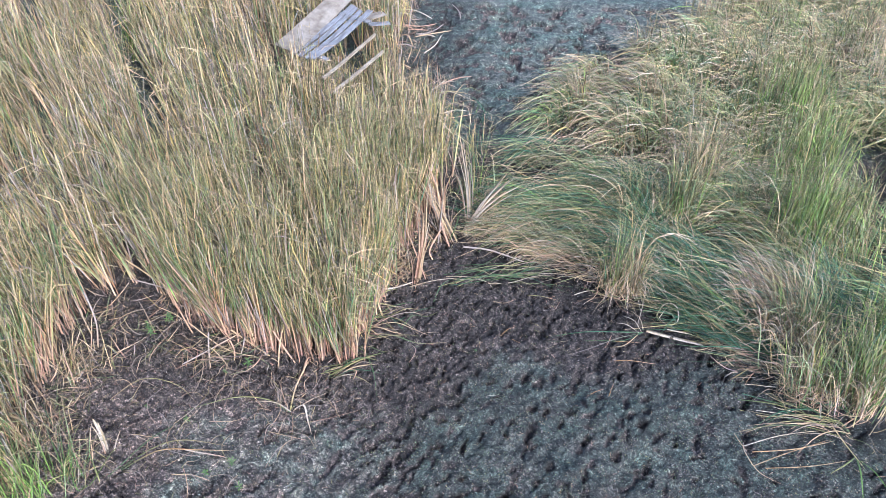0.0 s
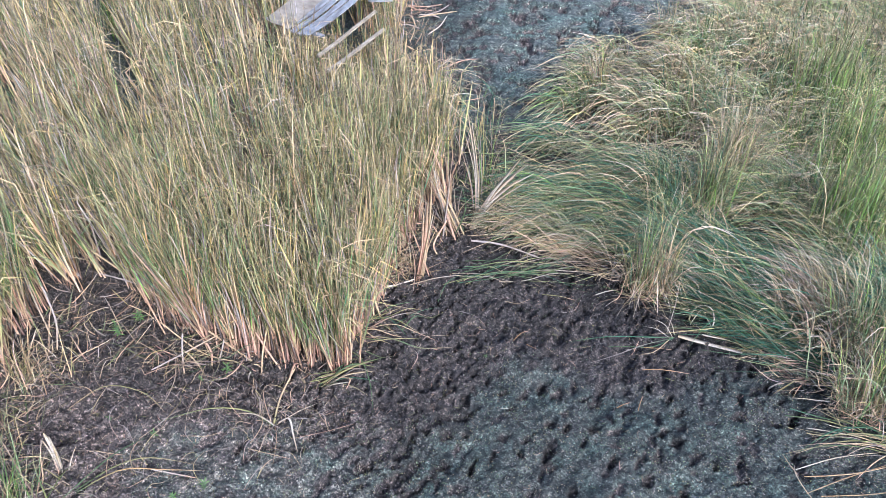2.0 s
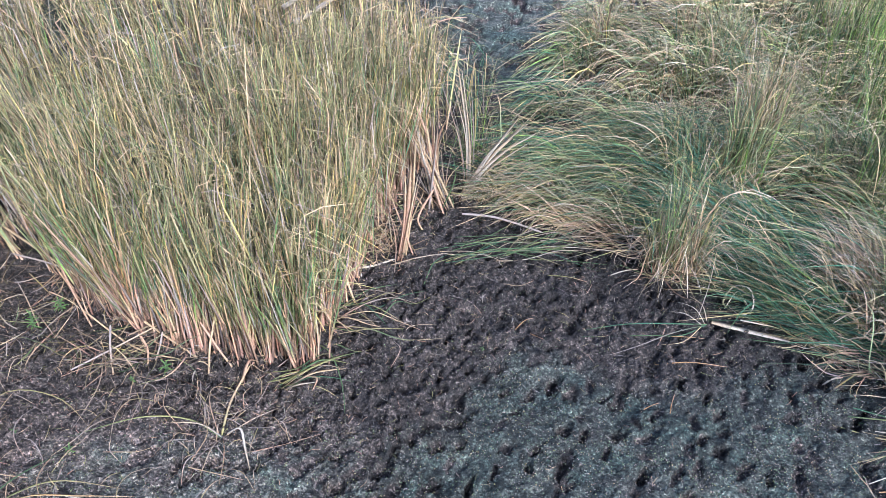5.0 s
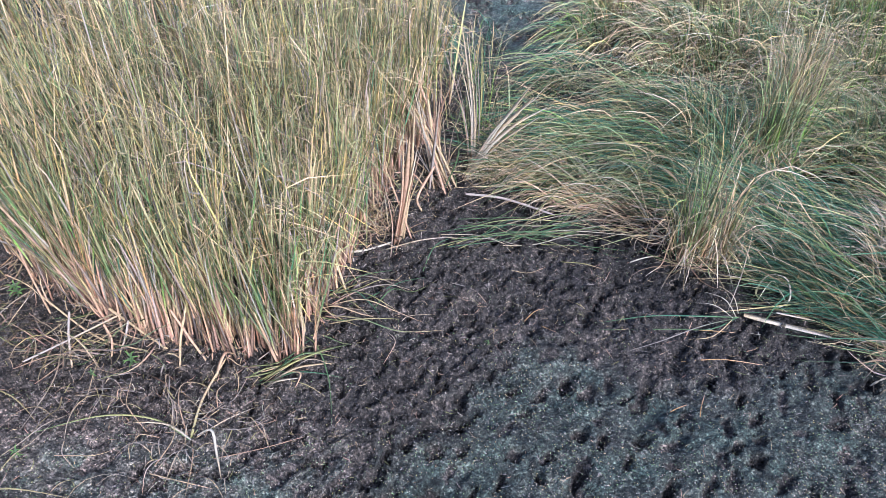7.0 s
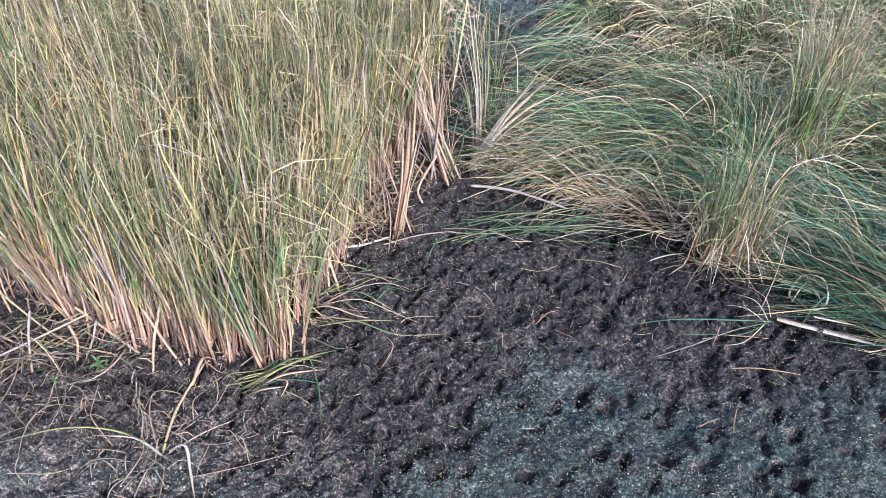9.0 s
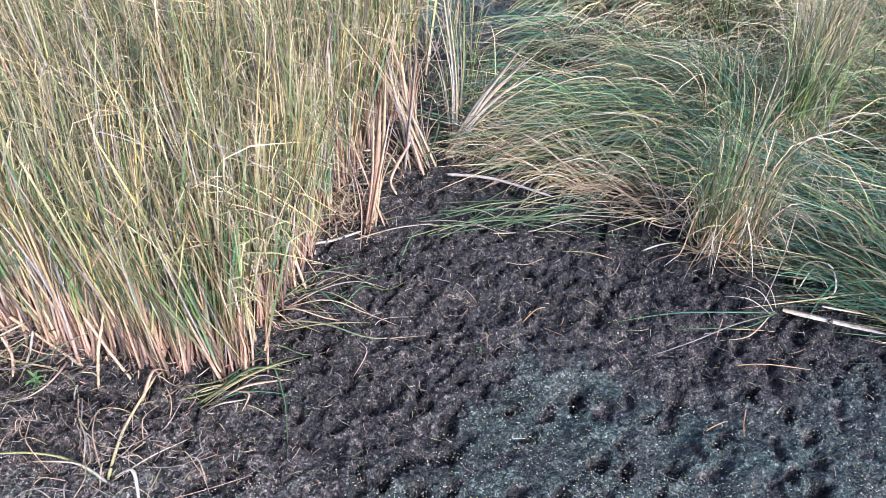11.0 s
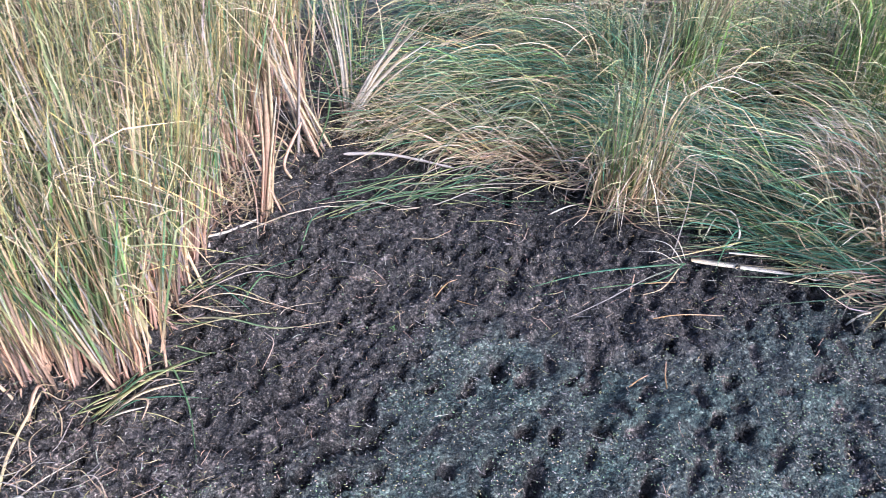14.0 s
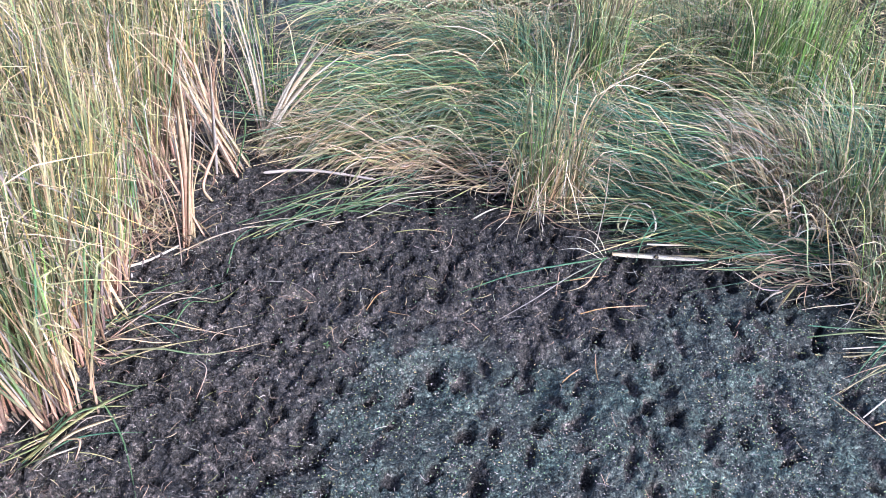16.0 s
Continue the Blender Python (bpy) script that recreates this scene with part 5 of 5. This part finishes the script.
# ---- small green weeds on the mud ----
def weed_leaf_mesh():
    v, q, c = strips(np.zeros((1, 3)), np.zeros(1), np.full(1, 0.75), np.full(1, 0.9), np.full(1, 1.2), np.ones(1), np.full(1, 0.2), np.zeros(1), np.array([[GREEN, GREEN, BRIGHT, GREEN]]), 4, 0.2)
    return quads_mesh("leaf", v, q, c, LEAF)


WEED_LEAF = weed_leaf_mesh()
for x, y, n, size in ((-3.46, 7.16, 14, 0.13), (-3.3, 7.4, 16, 0.15), (-3.55, 7.3, 10, 0.12), (-2.15, 6.76, 12, 0.12), (-2.0, 5.3, 12, 0.11), (-2.25, 5.15, 10, 0.1), (-2.65, 5.85, 9, 0.09), (-2.4, 6.6, 8, 0.08),
                      (0.62, 7.15, 5, 0.05), (2.35, 8.45, 12, 0.2), (2.45, 8.38, 12, 0.22), (2.65, 8.4, 10, 0.18), (-1.85, 5.0, 8, 0.09), (-3.15, 6.0, 7, 0.08)):
    w = tagged(new("green_weed"), "small leafy green weed growing on mud", "weed", "weeds on the mud")
    w.location = (x, y, float(ground_z(x, y)))
    leaf_part("stem", stalk([(x, y, -0.01), (x + 0.01, y, size * 0.5), (x, y + 0.01, size)], 0.004, [GREEN, GREEN], 5, 0.6, 5), w).location = (-x, -y, -float(ground_z(x, y)))
    for i in range(n):
        lf = new("leaf", WEED_LEAF)
        lf.parent = w
        lf.matrix_basis = pose(0, 0, size * (0.15 + 0.8 * i / n), 0, rng.uniform(-25, 35), i * 137.5) @ Matrix.Scale(size * rng.uniform(0.35, 0.7), 4)

# ---- weathered boards and laths lying on the flattened reeds ----
def slab(length, width, thick, curve=0.0, cuts=10, bow=0.0):
    """A plank along x with eased edges; curve lifts its ends, bow bends its long edge sideways."""
    bm = bmesh.new()
    bmesh.ops.create_grid(bm, x_segments=cuts, y_segments=3, size=0.5)
    for v in bm.verts:
        v.co.x *= length
        v.co.y *= width
    geom = bmesh.ops.extrude_face_region(bm, geom=bm.faces[:])["geom"]
    bmesh.ops.translate(bm, vec=(0, 0, thick), verts=[g for g in geom if isinstance(g, bmesh.types.BMVert)])
    bmesh.ops.recalc_face_normals(bm, faces=bm.faces[:])
    for v in bm.verts:
        f = v.co.x / length * 2
        v.co.z += curve * f * f + 0.004 * math.sin(v.co.x * 5 + v.co.y * 9)
        v.co.y += bow * (1 - f * f)
        if abs(f) > 0.98:
            v.co.x += 0.012 * math.sin(v.co.y * 70)
    return bm


panel = tagged(new("board_pile"), "weathered grey boards and pale sheet lying on flattened reeds", "boards")
panel.matrix_basis = pose(-2.12, 13.75, 1.08, 3, -4, 66)
part("sheet", slab(2.5, 0.42, 0.012, 0.10, 14, 0.05), SHEET, panel, "pale cream curved sheet").matrix_basis = pose(0.25, 0.36, 0.03, 8, 0, 4)
for k, (y, w, l, x) in enumerate(((0.14, 0.10, 2.0, 0.05), (0.0, 0.085, 1.95, 0.0), (-0.13, 0.09, 1.9, -0.03), (-0.27, 0.11, 1.95, 0.0))):
    part("plank", slab(l, w, 0.022, 0.03 + 0.01 * k), BOARD, panel).matrix_basis = pose(x, y, 0.012 * (k % 2), rng.uniform(-3, 3), 0, rng.uniform(-1.2, 1.2))
part("batten", slab(0.72, 0.08, 0.03), BOARD, panel).matrix_basis = pose(0.75, -0.05, -0.034, 0, 0, 92)
part("batten", slab(0.72, 0.08, 0.03), BOARD, panel).matrix_basis = pose(-0.7, -0.05, -0.034, 0, 0, 88)
offcut = tagged(new("board_offcut"), "short pale board end lying beside the boards", "board")
offcut.matrix_basis = pose(-1.42, 14.75, 1.0, 0, 6, 50)
part("board", slab(0.5, 0.2, 0.02), SHEET, offcut)
offcut = tagged(new("board_offcut"), "short grey board end lying beside the boards", "board")
offcut.matrix_basis = pose(-1.3, 14.45, 0.98, 0, 4, 20)
part("board", slab(0.4, 0.12, 0.02), BOARD, offcut)
for (x0, y0), (x1, y1) in (((-2.03, 12.35), (-1.36, 14.3)), ((-1.8, 11.9), (-1.14, 13.6))):
    l = math.hypot(x1 - x0, y1 - y0)
    bm = slab(l, 0.05, 0.035, 0.01)
    me = bpy.data.meshes.new("lath")
    bm.to_mesh(me)
    bm.free()
    me.materials.append(LATH)
    lath = tagged(new("lath", me), "peeled pale wooden lath lying on reeds", "lath", "laths on the reeds")
    lath.matrix_basis = pose((x0 + x1) / 2, (y0 + y1) / 2, 0.86, 0, 2, math.degrees(math.atan2(y1 - y0, x1 - x0)))

# ---- litter: straw bits and pale flecks on the mud ----
litter = tagged(new("mud_litter"), "small straw bits and pale flecks on dark mud", "litter", kind="stuff")
MUDZONE = [(-4.6, 4.4), (6.0, 4.4), (5.0, 6.5), (3.8, 7.3), (2.9, 8.4), (1.3, 9.4), (0.3, 9.4), (-0.6, 8.2), (-1.1, 6.9), (-2.4, 7.0), (-4.3, 8.0)]
n = 9000
p = np.vstack([scatter(MUDZONE, 6500), scatter([(-4.3, 4.6), (-0.6, 4.8), (-0.3, 6.2), (-1.2, 6.9), (-2.6, 7.1), (-4.2, 7.6)], 2500)])
keep = rng.random(n) < np.where(crust_at(p[:, 0], p[:, 1]) > 0.5, 0.25, 1.0)
p = p[keep]
n = len(p)
base = np.c_[p, ground_z(p[:, 0], p[:, 1]) + 0.012]
bits = strips(base, rng.uniform(0, 6.28, n), rng.uniform(1.2, 1.75, n), rng.normal(0, 0.5, n), np.ones(n), rng.uniform(0.025, 0.13, n) * rng.uniform(0.5, 1.2, n), rng.uniform(0.0022, 0.0048, n), rng.uniform(-0.6, 0.6, n),
              colour_leaves(n, [(STRAW,) * 4, (PINK,) * 4, (GREY,) * 4, (PALE,) * 4, (LIME,) * 4, (BROWN,) * 4], [6, 5, 8, 2, 3, 6]) * 0.8, 4, 0.0, rng.normal(0, 1.2, n))
leaf_part("straw_bits", bits, litter)["kind"] = "stuff"
n = 70000
p = scatter([(-4.6, 4.4), (6.2, 4.4), (5.0, 6.6), (3.8, 7.3), (2.9, 8.4), (1.3, 9.4), (0.3, 9.4), (-0.6, 8.2), (-1.1, 6.9), (-4.3, 7.4)], n)
patch = value_noise(p[:, 0] * 3.5, p[:, 1] * 3.5, 71) * value_noise(p[:, 0] * 9, p[:, 1] * 9, 72)
p = p[rng.random(n) < (0.13 + 0.87 * CR[np.clip(np.searchsorted(gy, p[:, 1]), 0, len(gy) - 1), np.clip(np.searchsorted(gx, p[:, 0]), 0, len(gx) - 1)]) * patch * 2.8]
n = len(p)
base = np.c_[p, ground_z(p[:, 0], p[:, 1]) + 0.005]
flecks = strips(base, rng.uniform(0, 6.28, n), rng.uniform(1.3, 1.65, n), np.zeros(n), np.ones(n), rng.uniform(0.005, 0.016, n), rng.uniform(0.004, 0.008, n), rng.uniform(-0.4, 0.4, n),
                colour_leaves(n, [(STRAW,) * 4, (LIME,) * 4, (GREY,) * 4, (MINT,) * 4], [2, 2, 11, 5]) * 0.95, 2)
leaf_part("flecks", flecks, litter)["kind"] = "stuff"

# crumbs of peat lying loose on the mud
n = 13000
p = scatter(MUDZONE, n)
p = p[rng.random(n) < 1.0 - 0.75 * crust_at(p[:, 0], p[:, 1])]
n = len(p)
r = rng.uniform(0.005, 0.015, n) * rng.uniform(0.6, 1.3, n)
ring_a = np.arange(5) * 2 * np.pi / 5
rows = []
for zz, rr in ((-0.6, 0.75), (0.15, 1.0), (0.75, 0.5)):
    wob = rng.uniform(0.65, 1.3, (n, 5))
    rows.append(np.stack([p[:, :1] + r[:, None] * rr * wob * np.cos(ring_a), p[:, 1:] + r[:, None] * rr * wob * np.sin(ring_a), (ground_z(p[:, 0], p[:, 1]) + r * zz)[:, None] + 0.3 * r[:, None] * rng.uniform(-1, 1, (n, 5))], -1))
v = np.stack(rows, 1)
idx = np.arange(n * 15).reshape(n, 3, 5)
nxt = np.roll(idx, -1, 2)
sides = np.stack([idx[:, :-1], nxt[:, :-1], nxt[:, 1:], idx[:, 1:]], -1).reshape(-1, 4)
caps = np.stack([idx[:, 2, 0], idx[:, 2, 1], idx[:, 2, 2], idx[:, 2, 3]], -1)
crumbs = new("crumbs", quads_mesh("crumbs", v.reshape(-1, 3), np.vstack([sides, caps]), None, MUD, False))
for layer, f in (("crust", crust_at), ("damp", damp_at)):
    crumbs.data.attributes.new(layer, "FLOAT", "POINT").data.foreach_set("value", f(v[..., 0].ravel(), v[..., 1].ravel()).astype(np.float32))
crumbs.parent = litter
tagged(crumbs, "dark crumbs of peat", kind="stuff")
